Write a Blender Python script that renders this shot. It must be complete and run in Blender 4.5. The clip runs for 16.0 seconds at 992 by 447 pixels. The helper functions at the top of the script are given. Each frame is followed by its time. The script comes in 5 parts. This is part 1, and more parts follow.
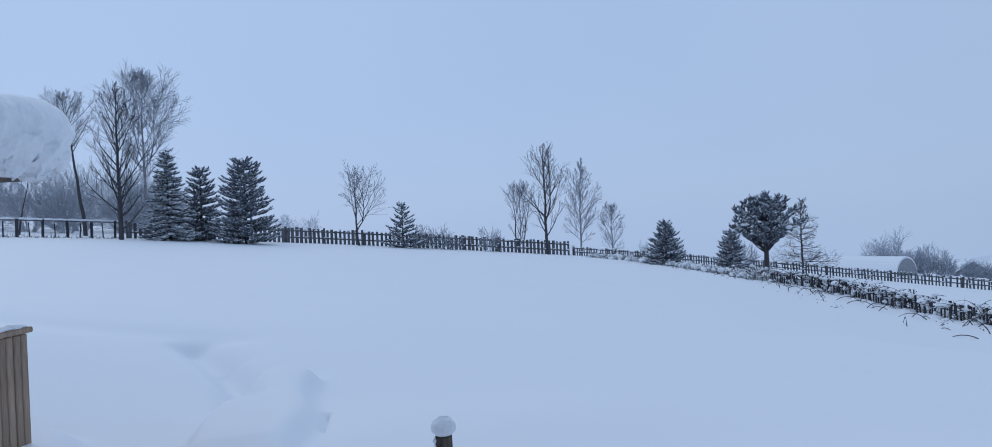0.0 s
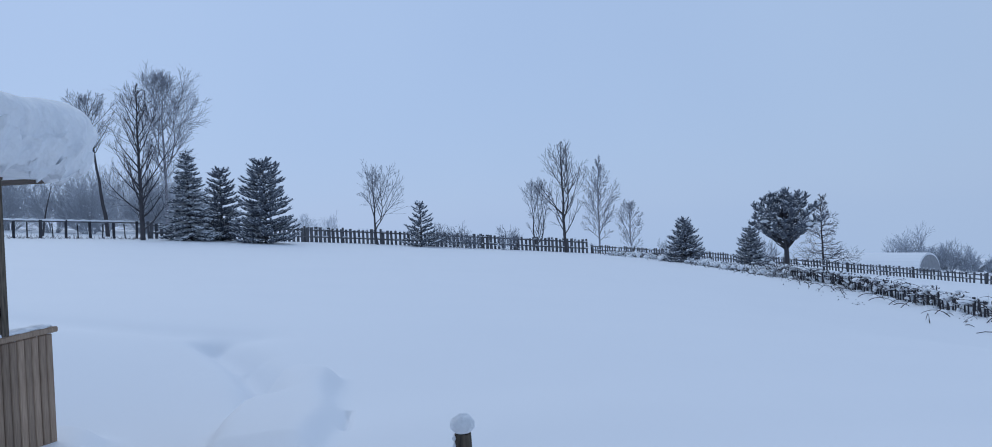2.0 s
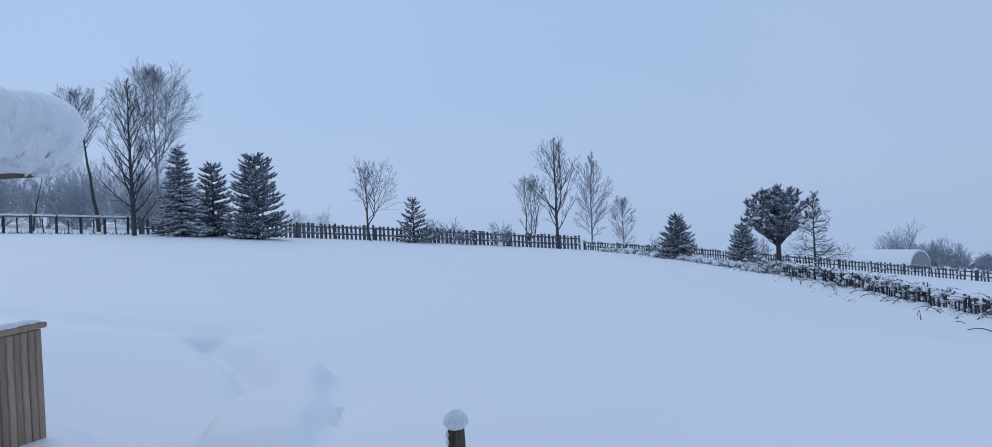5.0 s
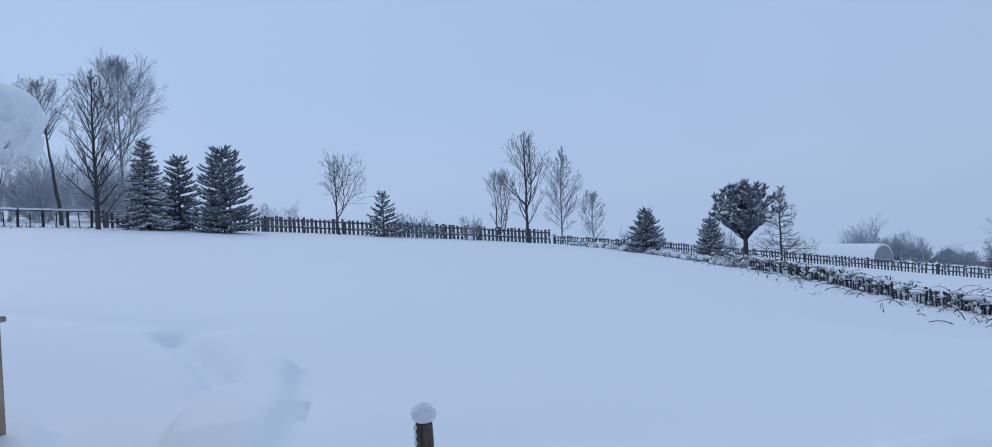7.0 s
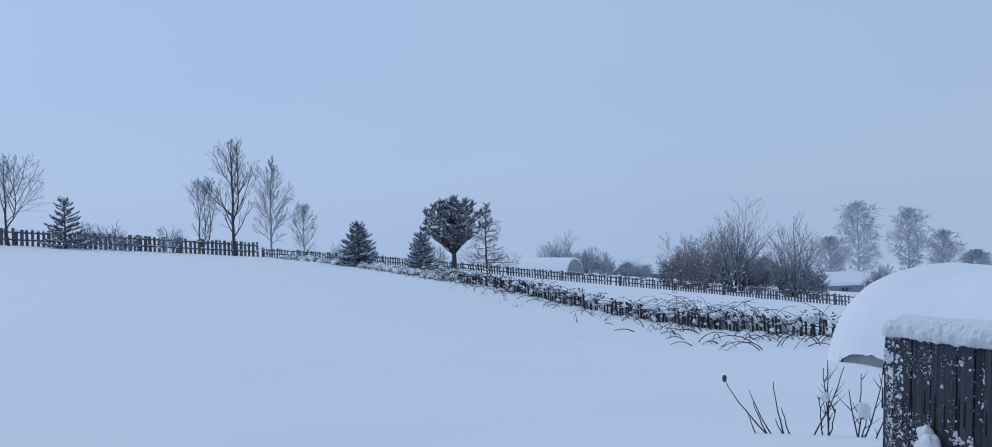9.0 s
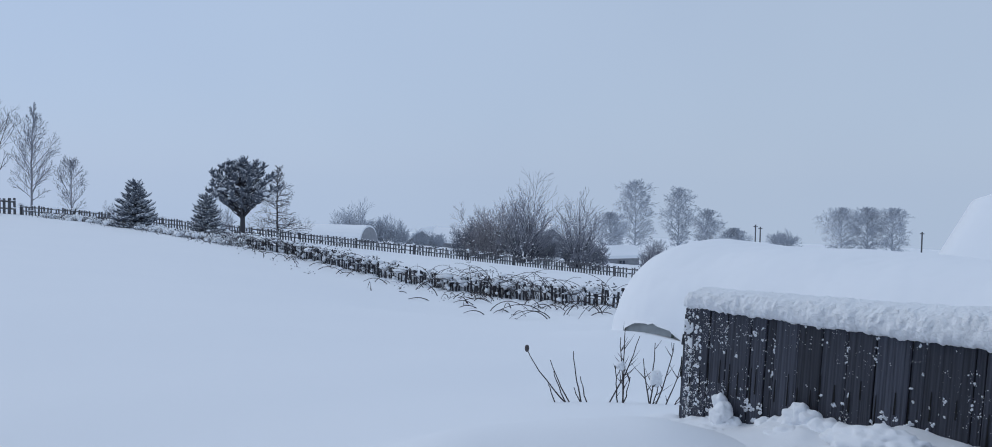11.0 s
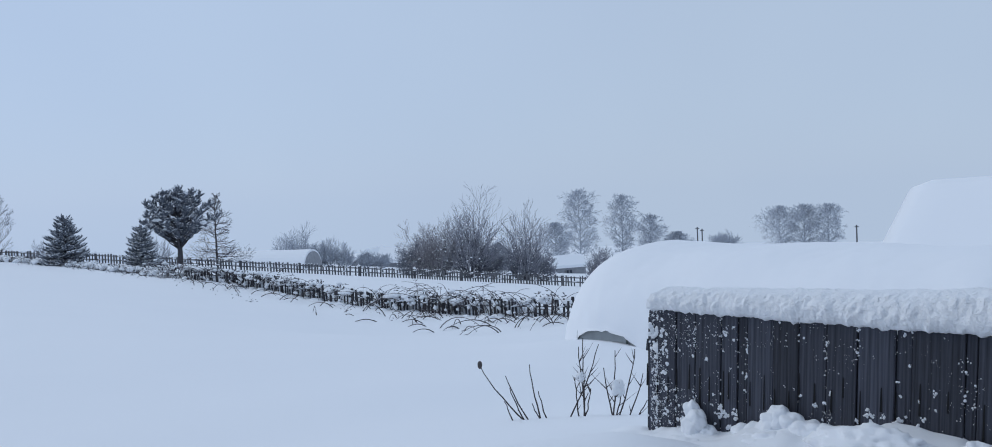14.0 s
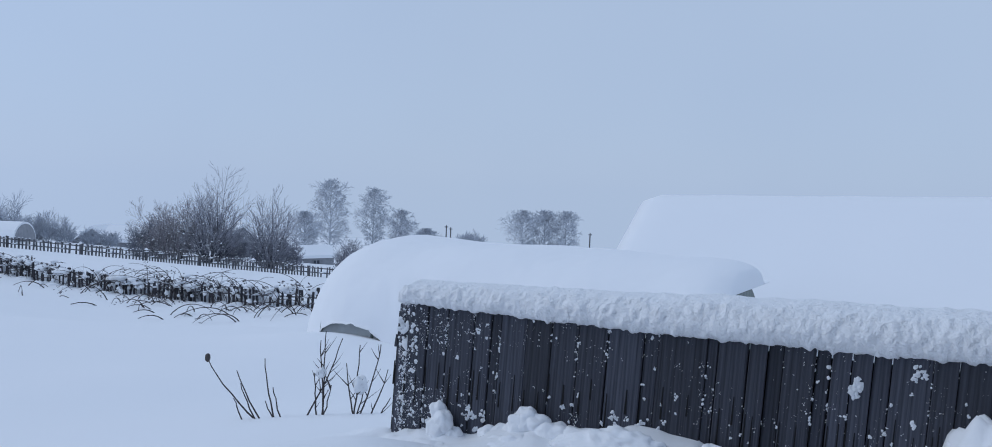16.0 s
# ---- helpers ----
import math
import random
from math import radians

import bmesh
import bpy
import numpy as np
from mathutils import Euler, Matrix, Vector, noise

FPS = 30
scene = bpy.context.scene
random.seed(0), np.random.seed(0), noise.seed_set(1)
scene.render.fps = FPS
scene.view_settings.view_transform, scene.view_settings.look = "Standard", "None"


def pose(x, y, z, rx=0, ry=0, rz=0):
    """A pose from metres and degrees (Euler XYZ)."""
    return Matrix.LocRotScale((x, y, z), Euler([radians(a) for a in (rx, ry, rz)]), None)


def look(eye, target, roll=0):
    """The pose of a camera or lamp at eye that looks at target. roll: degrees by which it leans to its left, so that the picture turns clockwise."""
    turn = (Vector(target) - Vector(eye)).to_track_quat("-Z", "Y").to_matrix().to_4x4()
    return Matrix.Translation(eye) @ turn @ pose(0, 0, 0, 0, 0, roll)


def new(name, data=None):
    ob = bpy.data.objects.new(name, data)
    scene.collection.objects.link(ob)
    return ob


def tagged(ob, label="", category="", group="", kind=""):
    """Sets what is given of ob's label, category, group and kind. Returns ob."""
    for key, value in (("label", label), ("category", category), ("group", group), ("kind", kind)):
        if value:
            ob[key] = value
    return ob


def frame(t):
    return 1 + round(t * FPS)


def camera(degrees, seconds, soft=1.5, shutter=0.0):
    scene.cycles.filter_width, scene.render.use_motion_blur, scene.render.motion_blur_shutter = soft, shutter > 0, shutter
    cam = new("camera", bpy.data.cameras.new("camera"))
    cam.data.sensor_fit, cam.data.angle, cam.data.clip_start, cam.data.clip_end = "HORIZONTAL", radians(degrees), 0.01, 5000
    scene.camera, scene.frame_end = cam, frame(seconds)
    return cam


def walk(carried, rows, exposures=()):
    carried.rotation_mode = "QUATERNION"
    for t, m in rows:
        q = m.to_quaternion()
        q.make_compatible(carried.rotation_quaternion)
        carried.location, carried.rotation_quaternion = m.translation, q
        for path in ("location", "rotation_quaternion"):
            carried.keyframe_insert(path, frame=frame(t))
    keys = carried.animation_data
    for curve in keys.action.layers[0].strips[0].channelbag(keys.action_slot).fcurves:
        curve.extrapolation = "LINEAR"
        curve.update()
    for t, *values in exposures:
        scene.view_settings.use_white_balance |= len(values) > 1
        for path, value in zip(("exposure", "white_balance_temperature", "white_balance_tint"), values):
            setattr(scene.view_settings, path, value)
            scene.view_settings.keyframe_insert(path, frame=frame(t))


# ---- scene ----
cam = camera(60.99, 16.0, soft=0.9)
# seconds, place, yaw, pitch, roll
PATH = [
    (0, 0, 0, -0, -0, -0, 2.6),
    (0.5, 0.004, -0.009, 0.001, 0.458, 0.132, 2.744),
    (1, -0, -0.006, -0.001, 0.928, 0.191, 2.793),
    (1.5, 0.004, -0.017, -0.001, 1.166, 0.123, 2.792),
    (2, 0.002, -0.015, -0, 1.229, -0.05, 2.949),
    (2.5, 0.004, -0.007, 0.001, 1.084, -0.253, 3.133),
    (3, -0.001, -0.004, -0.002, 0.876, -0.33, 3.008),
    (3.5, -0.006, -0.002, -0.004, 0.962, -0.289, 2.877),
    (6, 0, 0.024, -0.009, -0.014, -0.465, 2.779),
    (6.5, 0.005, 0.024, -0.011, -0.654, -0.688, 2.869),
    (7, 0.004, 0.024, -0.013, -1.295, -0.829, 2.746),
    (7.5, 0.015, 0.133, -0.028, -4.078, -0.812, 2.302),
    (8, 0.002, 0.231, -0.022, -8.98, -0.691, 2.641),
    (8.5, 0.009, 0.333, -0.003, -15.804, -0.284, 2.715),
    (9, 0.054, 0.367, 0.016, -20.692, -0.708, 1.678),
    (9.5, 0.079, 0.428, 0.004, -26.607, -1.809, -0.015),
    (10, 0.075, 0.499, 0.001, -31.93, -2.23, -0.801),
    (12.5, 0.144, 0.769, -0.046, -35.8, -3.624, -0.328),
    (13, 0.166, 0.82, -0.053, -36.85, -4.399, 0.507),
    (13.5, 0.238, 0.834, -0.055, -37.976, -3.876, 1.738),
    (14, 0.291, 0.879, -0.07, -38.405, -1.976, 2.364),
    (14.5, 0.323, 0.996, -0.076, -41.285, -1.809, 1.567),
    (15, 0.371, 1.069, -0.105, -47.706, -2.866, 0.057),
    (15.5, 0.423, 1.081, -0.097, -51.798, -2.131, -1.264),
    (16, 0.484, 1.084, -0.115, -55.035, -2.436, -2.245)]
walk(cam, [(t, pose(x, y, z, 90 + pitch, roll, yaw)) for t, x, y, z, yaw, pitch, roll in PATH],
     exposures=[(0.0, 0.03, 6430, 5), (7.0, 0.04, 6430, 5), (9.0, 0.04, 6430, 5), (10.0, 0.05, 6780, 6), (12.5, 0.19, 7230, 5), (14.5, 0.19, 7050, 5), (15.2, 0.15, 6900, 6), (16.0, 0.12, 6780, 6)])

# ---- light: overcast winter sky, soft sun behind cloud ----
SUN_EL, SUN_AZ = radians(38), radians(-35)
world = bpy.data.worlds.new("overcast")
world.use_nodes = True
scene.world = world
wn, wl = world.node_tree.nodes, world.node_tree.links
wn.clear()
sky = wn.new("ShaderNodeTexSky")
sky.sky_type, sky.sun_disc, sky.sun_elevation, sky.sun_rotation = "NISHITA", False, SUN_EL, SUN_AZ
bg_sky, bg_cloud, add, w_out = wn.new("ShaderNodeBackground"), wn.new("ShaderNodeBackground"), wn.new("ShaderNodeAddShader"), wn.new("ShaderNodeOutputWorld")
bg_sky.inputs["Strength"].default_value = 0.006
wl.new(sky.outputs[0], bg_sky.inputs["Color"])
# cloud layer: pale blue grey, a little brighter towards the hidden sun
w_tc, w_dot, w_ramp = wn.new("ShaderNodeTexCoord"), wn.new("ShaderNodeVectorMath"), wn.new("ShaderNodeValToRGB")
w_dot.operation = "DOT_PRODUCT"
w_dot.inputs[1].default_value = (-0.62, 0.72, 0.3)
w_ramp.color_ramp.elements[0].position, w_ramp.color_ramp.elements[0].color = 0.0, (0.352, 0.452, 0.66, 1)
w_ramp.color_ramp.elements[1].position, w_ramp.color_ramp.elements[1].color = 1.0, (0.362, 0.482, 0.75, 1)
w_no, w_mix = wn.new("ShaderNodeTexNoise"), wn.new("ShaderNodeMixRGB")
w_no.inputs["Scale"].default_value, w_no.inputs["Detail"].default_value = 2.2, 3
w_mix.blend_type, w_mix.inputs[0].default_value = "SOFT_LIGHT", 0.12
wl.new(w_tc.outputs["Generated"], w_dot.inputs[0])
wl.new(w_tc.outputs["Generated"], w_no.inputs["Vector"])
wl.new(w_dot.outputs["Value"], w_ramp.inputs[0])
wl.new(w_ramp.outputs[0], w_mix.inputs[1])
wl.new(w_no.outputs["Fac"], w_mix.inputs[2])
wl.new(w_mix.outputs[0], bg_cloud.inputs["Color"])
bg_cloud.inputs["Strength"].default_value = 1.0
wl.new(bg_sky.outputs[0], add.inputs[0])
wl.new(bg_cloud.outputs[0], add.inputs[1])
wl.new(add.outputs[0], w_out.inputs["Surface"])
sun = new("sun", bpy.data.lights.new("sun", "SUN"))
sun.data.energy, sun.data.angle, sun.data.color = 0.5, radians(50), (1.0, 0.96, 0.9)
sun.matrix_world = look((0, 0, 0), (-math.sin(-SUN_AZ) * -1 * math.cos(SUN_EL), -math.cos(SUN_AZ) * math.cos(SUN_EL), -math.sin(SUN_EL)))


# ---- materials ----
def mat(name):
    m = bpy.data.materials.new(name)
    m.use_nodes = True
    return m, m.node_tree.nodes, m.node_tree.links, m.node_tree.nodes["Principled BSDF"]


def ramp(nodes, stops):
    r = nodes.new("ShaderNodeValToRGB")
    el = r.color_ramp.elements
    while len(el) < len(stops):
        el.new(0.5)
    for e, (p, c) in zip(el, stops):
        e.position, e.color = p, (*c, 1)
    return r


def tex(nodes, links, scale, detail=4, stretch=(1, 1, 1), coords="Object"):
    tc, mp, no = nodes.new("ShaderNodeTexCoord"), nodes.new("ShaderNodeMapping"), nodes.new("ShaderNodeTexNoise")
    mp.inputs["Scale"].default_value = stretch
    no.inputs["Scale"].default_value, no.inputs["Detail"].default_value = scale, detail
    links.new(tc.outputs[coords], mp.inputs["Vector"])
    links.new(mp.outputs[0], no.inputs["Vector"])
    return no


def bump(nodes, links, bsdf, source, strength, distance):
    b = nodes.new("ShaderNodeBump")
    b.inputs["Strength"].default_value, b.inputs["Distance"].default_value = strength, distance
    links.new(source, b.inputs["Height"])
    links.new(b.outputs[0], bsdf.inputs["Normal"])
    return b


def snow_material(name, fine, lump, strength, deep=0.05, grain=0.35, even=False):
    m, n, l, b = mat(name)
    a, c = tex(n, l, lump, 3), tex(n, l, fine, 6)
    r = ramp(n, [(0.25, (0.845, 0.868, 0.905)), (0.75, (0.86, 0.88, 0.913))] if even else [(0.25, (0.80, 0.83, 0.88)), (0.75, (0.90, 0.915, 0.94))])
    l.new(a.outputs["Fac"], r.inputs[0])
    l.new(r.outputs[0], b.inputs["Base Color"])
    mix = n.new("ShaderNodeMath")
    mix.operation = "MULTIPLY_ADD"
    mix.inputs[1].default_value = grain
    l.new(c.outputs["Fac"], mix.inputs[0])
    l.new(a.outputs["Fac"], mix.inputs[2])
    bump(n, l, b, mix.outputs[0], strength, deep)
    b.inputs["Roughness"].default_value = 0.7
    b.inputs["Specular IOR Level"].default_value = 0.2
    return m


SNOW = snow_material("fresh_snow", 30, 0.5, 0.04, even=True)
SNOW_SOFT = snow_material("settled_snow", 30, 6, 0.22, 0.03, 0.2, even=True)
SNOW_CRUMB = snow_material("crumbly_snow", 75, 34, 0.75, 0.018, 0.8, even=True)
SNOW_LUMPY = snow_material("clumped_snow", 40, 9, 0.7)
SNOW_DIMPLED = snow_material("wind_dimpled_snow", 18, 7, 0.45, 0.17, 0.1)


def wood_material(name, dark, light, along=(14, 14, 1.2), spread=0.55):
    m, n, l, b = mat(name)
    g, s = tex(n, l, 5, 8, along), tex(n, l, 1.6, 3)
    r = ramp(n, [(0.3, dark), (0.7, light)])
    l.new(g.outputs["Fac"], r.inputs[0])
    oi, hsv, sc = n.new("ShaderNodeObjectInfo"), n.new("ShaderNodeHueSaturation"), n.new("ShaderNodeMath")
    sc.operation = "MULTIPLY_ADD"
    sc.inputs[1].default_value, sc.inputs[2].default_value = spread, 0.97 - spread / 2
    l.new(oi.outputs["Random"], sc.inputs[0])
    l.new(sc.outputs[0], hsv.inputs["Value"])
    l.new(r.outputs[0], hsv.inputs["Color"])
    st = n.new("ShaderNodeMixRGB")
    st.blend_type = "MULTIPLY"
    st.inputs[0].default_value = 0.5
    l.new(hsv.outputs[0], st.inputs[1])
    l.new(s.outputs["Fac"], st.inputs[2])
    l.new(st.outputs[0], b.inputs["Base Color"])
    b.inputs["Roughness"].default_value = 0.85
    bump(n, l, b, g.outputs["Fac"], 0.6, 0.006)
    return m


WOOD_OLD = wood_material("weathered_dark_boards", (0.028, 0.032, 0.045), (0.098, 0.106, 0.14), (26, 26, 0.5), spread=0.7)
WOOD_PALE = wood_material("unpainted_pine_cladding", (0.38, 0.265, 0.19), (0.58, 0.43, 0.315))
# grey wood tone lightened to paint in haze over the far fences
WOOD_GREY = wood_material("grey_fence_wood", (0.1, 0.104, 0.12), (0.21, 0.212, 0.23))
WOOD_DARK = wood_material("dark_wet_fence_wood", (0.03, 0.032, 0.042), (0.08, 0.08, 0.095))
WOOD_POST = wood_material("wet_post_wood", (0.05, 0.04, 0.03), (0.2, 0.16, 0.12), (9, 9, 1.5))


def dusted(name, base, base2, lo, hi, frost=(0.8, 0.83, 0.88), scale=3.0):
    """Bark, twig or needle stuff with snow lying on what faces up."""
    m, n, l, b = mat(name)
    geo, sep, no = n.new("ShaderNodeNewGeometry"), n.new("ShaderNodeSeparateXYZ"), tex(n, l, scale, 3)
    l.new(geo.outputs["Normal"], sep.inputs[0])
    ad = n.new("ShaderNodeMath")
    ad.operation = "ADD"
    l.new(sep.outputs["Z"], ad.inputs[0])
    l.new(no.outputs["Fac"], ad.inputs[1])
    mr = n.new("ShaderNodeMapRange")
    mr.inputs["From Min"].default_value, mr.inputs["From Max"].default_value = lo, hi
    l.new(ad.outputs[0], mr.inputs["Value"])
    c = ramp(n, [(0.0, base), (1.0, base2)])
    l.new(geo.outputs["Random Per Island"], c.inputs[0])
    mx = n.new("ShaderNodeMixRGB")
    mx.inputs[2].default_value = (*frost, 1)
    l.new(mr.outputs[0], mx.inputs[0])
    l.new(c.outputs[0], mx.inputs[1])
    l.new(mx.outputs[0], b.inputs["Base Color"])
    b.inputs["Roughness"].default_value = 0.8
    b.inputs["Specular IOR Level"].default_value = 0.2
    return m


BARK = dusted("dark_bark_snow_dusted", (0.045, 0.045, 0.055), (0.09, 0.085, 0.09), 1.15, 1.5)
BARK_BIRCH = dusted("pale_birch_bark", (0.22, 0.22, 0.25), (0.34, 0.34, 0.37), 1.1, 1.5)
TWIG = dusted("dark_twigs", (0.06, 0.06, 0.075), (0.12, 0.12, 0.14), 1.1, 1.55)
TWIG_FROST = dusted("frosted_twigs", (0.17, 0.18, 0.215), (0.3, 0.32, 0.365), 0.9, 1.45)
# haze over the far trees is painted in as a pale base colour
TWIG_FAR = dusted("haze_paled_twigs", (0.36, 0.39, 0.45), (0.54, 0.57, 0.62), 0.75, 1.35)
# thicket twigs: colour lightened to include the haze in front of them
TWIG_THICKET = dusted("pale_grey_thicket_twigs", (0.3, 0.32, 0.365), (0.44, 0.465, 0.51), 0.85, 1.4)
# brown twigs, base colour lifted to paint in the village haze
TWIG_RED = dusted("brown_haze_lifted_twigs", (0.26, 0.245, 0.265), (0.4, 0.385, 0.405), 0.85, 1.35)
TWIG_BUSH = dusted("grey_bush_twigs_snow_dusted", (0.24, 0.245, 0.28), (0.38, 0.385, 0.43), 0.85, 1.4)
# needle base colours lifted for haze; snow lies on upward faces
NEEDLE = dusted("dark_needles_snow_dusted", (0.09, 0.105, 0.13), (0.15, 0.165, 0.195), 0.7, 0.9, scale=15.0)
NEEDLE_SPRUCE = dusted("spruce_needles_snow_dusted", (0.09, 0.105, 0.125), (0.15, 0.165, 0.19), 0.62, 0.82, scale=15.0)
LEAF_DRY = dusted("withered_leaves", (0.045, 0.046, 0.058), (0.1, 0.09, 0.1), 1.1, 1.5)
STALK = dusted("dry_stalks", (0.045, 0.04, 0.045), (0.09, 0.08, 0.08), 1.25, 1.6)


def plain(name, c1, c2, scale, rough, relief=0.2, metal=0.0):
    m, n, l, b = mat(name)
    no = tex(n, l, scale, 5)
    r = ramp(n, [(0.3, c1), (0.7, c2)])
    l.new(no.outputs["Fac"], r.inputs[0])
    l.new(r.outputs[0], b.inputs["Base Color"])
    b.inputs["Roughness"].default_value, b.inputs["Metallic"].default_value = rough, metal
    bump(n, l, b, no.outputs["Fac"], relief, 0.01)
    return m


POLYCARB = plain("frosted_polycarbonate", (0.47, 0.5, 0.52), (0.57, 0.61, 0.63), 6, 0.35)
FRAME_GREEN = plain("grey_green_frame", (0.12, 0.15, 0.14), (0.2, 0.24, 0.22), 12, 0.5)
# far wall colour lightened to carry the haze over the village
WALL_FAR = plain("grey_plank_wall", (0.24, 0.25, 0.27), (0.34, 0.35, 0.38), 2, 0.8)
WALL_DARK = plain("dark_plank_wall", (0.09, 0.09, 0.1), (0.15, 0.15, 0.165), 2, 0.8)
PANE_DARK = plain("window_glass_dark", (0.05, 0.06, 0.08), (0.08, 0.09, 0.11), 2, 0.1)
# black that paints the shade inside gaps and splits
GAP = plain("gap_shade_black", (0.004, 0.004, 0.005), (0.008, 0.008, 0.009), 8, 0.9)
ROOF_BOARD = wood_material("rough_roof_boards", (0.06, 0.045, 0.04), (0.2, 0.15, 0.12))


# ---- terrain ----
COEF = (-1.249, -2.04, 1.465, 0.771, -1.397, -7.576, -4.637, 1.174, 1.167, -3.368, -0.229, 0.036, 0.608, 1.518, 0.671)


def gauss(x, y, cx, cy, r):
    return np.exp(-((x - cx) ** 2 + (y - cy) ** 2) / (r * r))


def slope(x, y):
    """Height of the hillside: it falls from the upper left corner of the field to the valley."""
    u, v = 1.5 * np.tanh(x / 135), 1.5 * np.tanh(y / 135)
    z, k = 0, 0
    for i in range(5):
        for j in range(5 - i):
            z = z + COEF[k] * u ** i * v ** j
            k += 1
    z = z - 0.6 * gauss(x, y, -4.5, 6.3, 3.4) + 0.16 * gauss(x, y, 8.0, 8.8, 1.0) + 0.46 * gauss(x, y, 3.2, 2.7, 2.6) - 0.62 * gauss(x, y, 15.5, 25, 9) + 0.25 * gauss(x, y, 11, 50, 9) - 0.5 * gauss(x, y, 11, 17.5, 4.5)
    r, az = np.hypot(x, y), np.degrees(np.arctan2(x, y))
    z = z - 0.06 * np.maximum(0, r - 68) * np.exp(-((az - 1) / 15) ** 2) - 0.075 * np.maximum(0, r - 215)
    return z


def along(x, y, ax, ay, bx, by):
    """Distance to the line from a to b, and how far along it."""
    dx, dy = bx - ax, by - ay
    s = np.clip(((x - ax) * dx + (y - ay) * dy) / (dx * dx + dy * dy), 0, 1)
    return np.hypot(x - ax - s * dx, y - ay - s * dy), s


def drifts(x, y):
    """Half-filled tracks and drifts in the fresh snow close to the porch."""
    dip = 0
    for ax, ay, bx, by, w, h in ((-3.75, 10.25, -3.12, 9.4, 0.22, 0.2), (-3.12, 9.4, -2.66, 8.55, 0.19, 0.22), (-2.66, 8.55, -2.34, 7.5, 0.17, 0.22), (-1.46, 6.95, -1.33, 6.2, 0.03, 0.06)):
        d, s = along(x, y, ax, ay, bx, by)
        dip = np.maximum(dip, h * np.exp(-(d / w) ** 2))
    # a shovelled lobe with a clear edge
    d, s = along(x, y, -1.72, 5.2, -2.2, 8.05)
    z = 0.19 / (1 + np.exp(np.clip((d - 0.4 - 0.04 * np.sin(y * 3.1)) / 0.04, -30, 30))) * np.clip((y - 4.6) / 0.9, 0, 1) - dip
    d, s = along(x, y, -3.75, 6.4, -3.2, 5.0)
    z = z + 0.2 / (1 + np.exp(np.clip((d - 0.42) / 0.06, -30, 30)))
    d, s = along(x, y, -0.7, 6.1, 6, 7.2)
    z = z + 0.06 * np.exp(-(d / 1.0) ** 2)
    d, s = along(x, y, 1.9, 3.35, 2.4, 3.0)
    z = z + 0.16 * np.exp(-(d / 0.45) ** 2)
    d, s = along(x, y, -9, 11.5, -3.4, 10.6)
    z = z - 0.06 * np.exp(-(d / 0.35) ** 2)
    return z


def ground_z(x, y):
    return float(slope(np.float64(x), np.float64(y)) + drifts(np.float64(x), np.float64(y)))


def link_mesh(name, verts, faces, material, parent=None, label="", smooth=False, loc=None):
    me = bpy.data.meshes.new(name)
    me.from_pydata(verts, [], faces)
    me.materials.append(material)
    if smooth:
        me.polygons.foreach_set("use_smooth", [True] * len(me.polygons))
    me.update()
    ob = new(name, me)
    if parent is not None:
        ob.parent = parent
    if loc is not None:
        ob.location = loc
    if label:
        ob["label"] = label
    return ob


def part(name, bm, material, parent, label="", smooth=False):
    me = bpy.data.meshes.new(name)
    bm.to_mesh(me)
    bm.free()
    me.materials.append(material)
    if smooth:
        me.polygons.foreach_set("use_smooth", [True] * len(me.polygons))
    ob = new(name, me)
    ob.parent = parent
    if label:
        ob["label"] = label
    return ob


def thing(name, at, label, category, group="", turn=0.0, kind=""):
    ob = new(name)
    ob.matrix_basis = pose(at[0], at[1], at[2], 0, 0, turn)
    ob.empty_display_size = 0.2
    return tagged(ob, label, category, group, kind)


def build_ground():
    rad = np.concatenate([np.linspace(0.0, 1.0, 6)[1:], np.arange(1.12, 4.6, 0.12), np.arange(4.6, 11.2, 0.05), np.arange(11.2, 17, 0.12), 17 * 1.055 ** np.arange(0, 98)])
    az = np.radians(np.concatenate([np.arange(-42, -31, 0.5), np.arange(-31, -9, 0.22), np.arange(-9, 92, 0.5), np.arange(92, 318, 3.0)]))
    n, k = len(rad), len(az)
    R, A = np.meshgrid(rad, az, indexing="ij")
    X, Y = R * np.sin(A), R * np.cos(A)
    Z = slope(X, Y) + drifts(X, Y)
    flat = np.stack([X.ravel(), Y.ravel(), Z.ravel()], 1)
    near = R.ravel() < 90
    for i in np.nonzero(near)[0]:
        x, y, _ = flat[i]
        r = math.hypot(x, y)
        flat[i, 2] += 0.008 * noise.noise((x * 0.3, y * 0.3, 0)) + 0.003 * noise.noise((x * 1.3, y * 1.3, 5)) + min(r, 60) * 0.0002 * noise.noise((x * 0.09, y * 0.09, 9))
    verts = [(0.0, 0.0, ground_z(0, 0))] + [tuple(p) for p in flat]
    faces = [(0, 1 + (j + 1) % k, 1 + j) for j in range(k)]
    for i in range(n - 1):
        a, b = 1 + i * k, 1 + (i + 1) * k
        for j in range(k):
            j2 = (j + 1) % k
            faces.append((a + j, a + j2, b + j2, b + j))
    ob = link_mesh("ground", verts, faces, SNOW, smooth=True)
    return tagged(ob, "hillside field under deep untouched fresh snow", "ground", kind="structure")


build_ground()


# ---- helpers for shapes ----
def box(bm, c, s, m=None):
    """A box of centre c and size s added to bm."""
    r = bmesh.ops.create_cube(bm, size=1.0, matrix=(m or Matrix()) @ Matrix.Translation(c) @ Matrix.Diagonal((*s, 1)))
    return r["verts"]


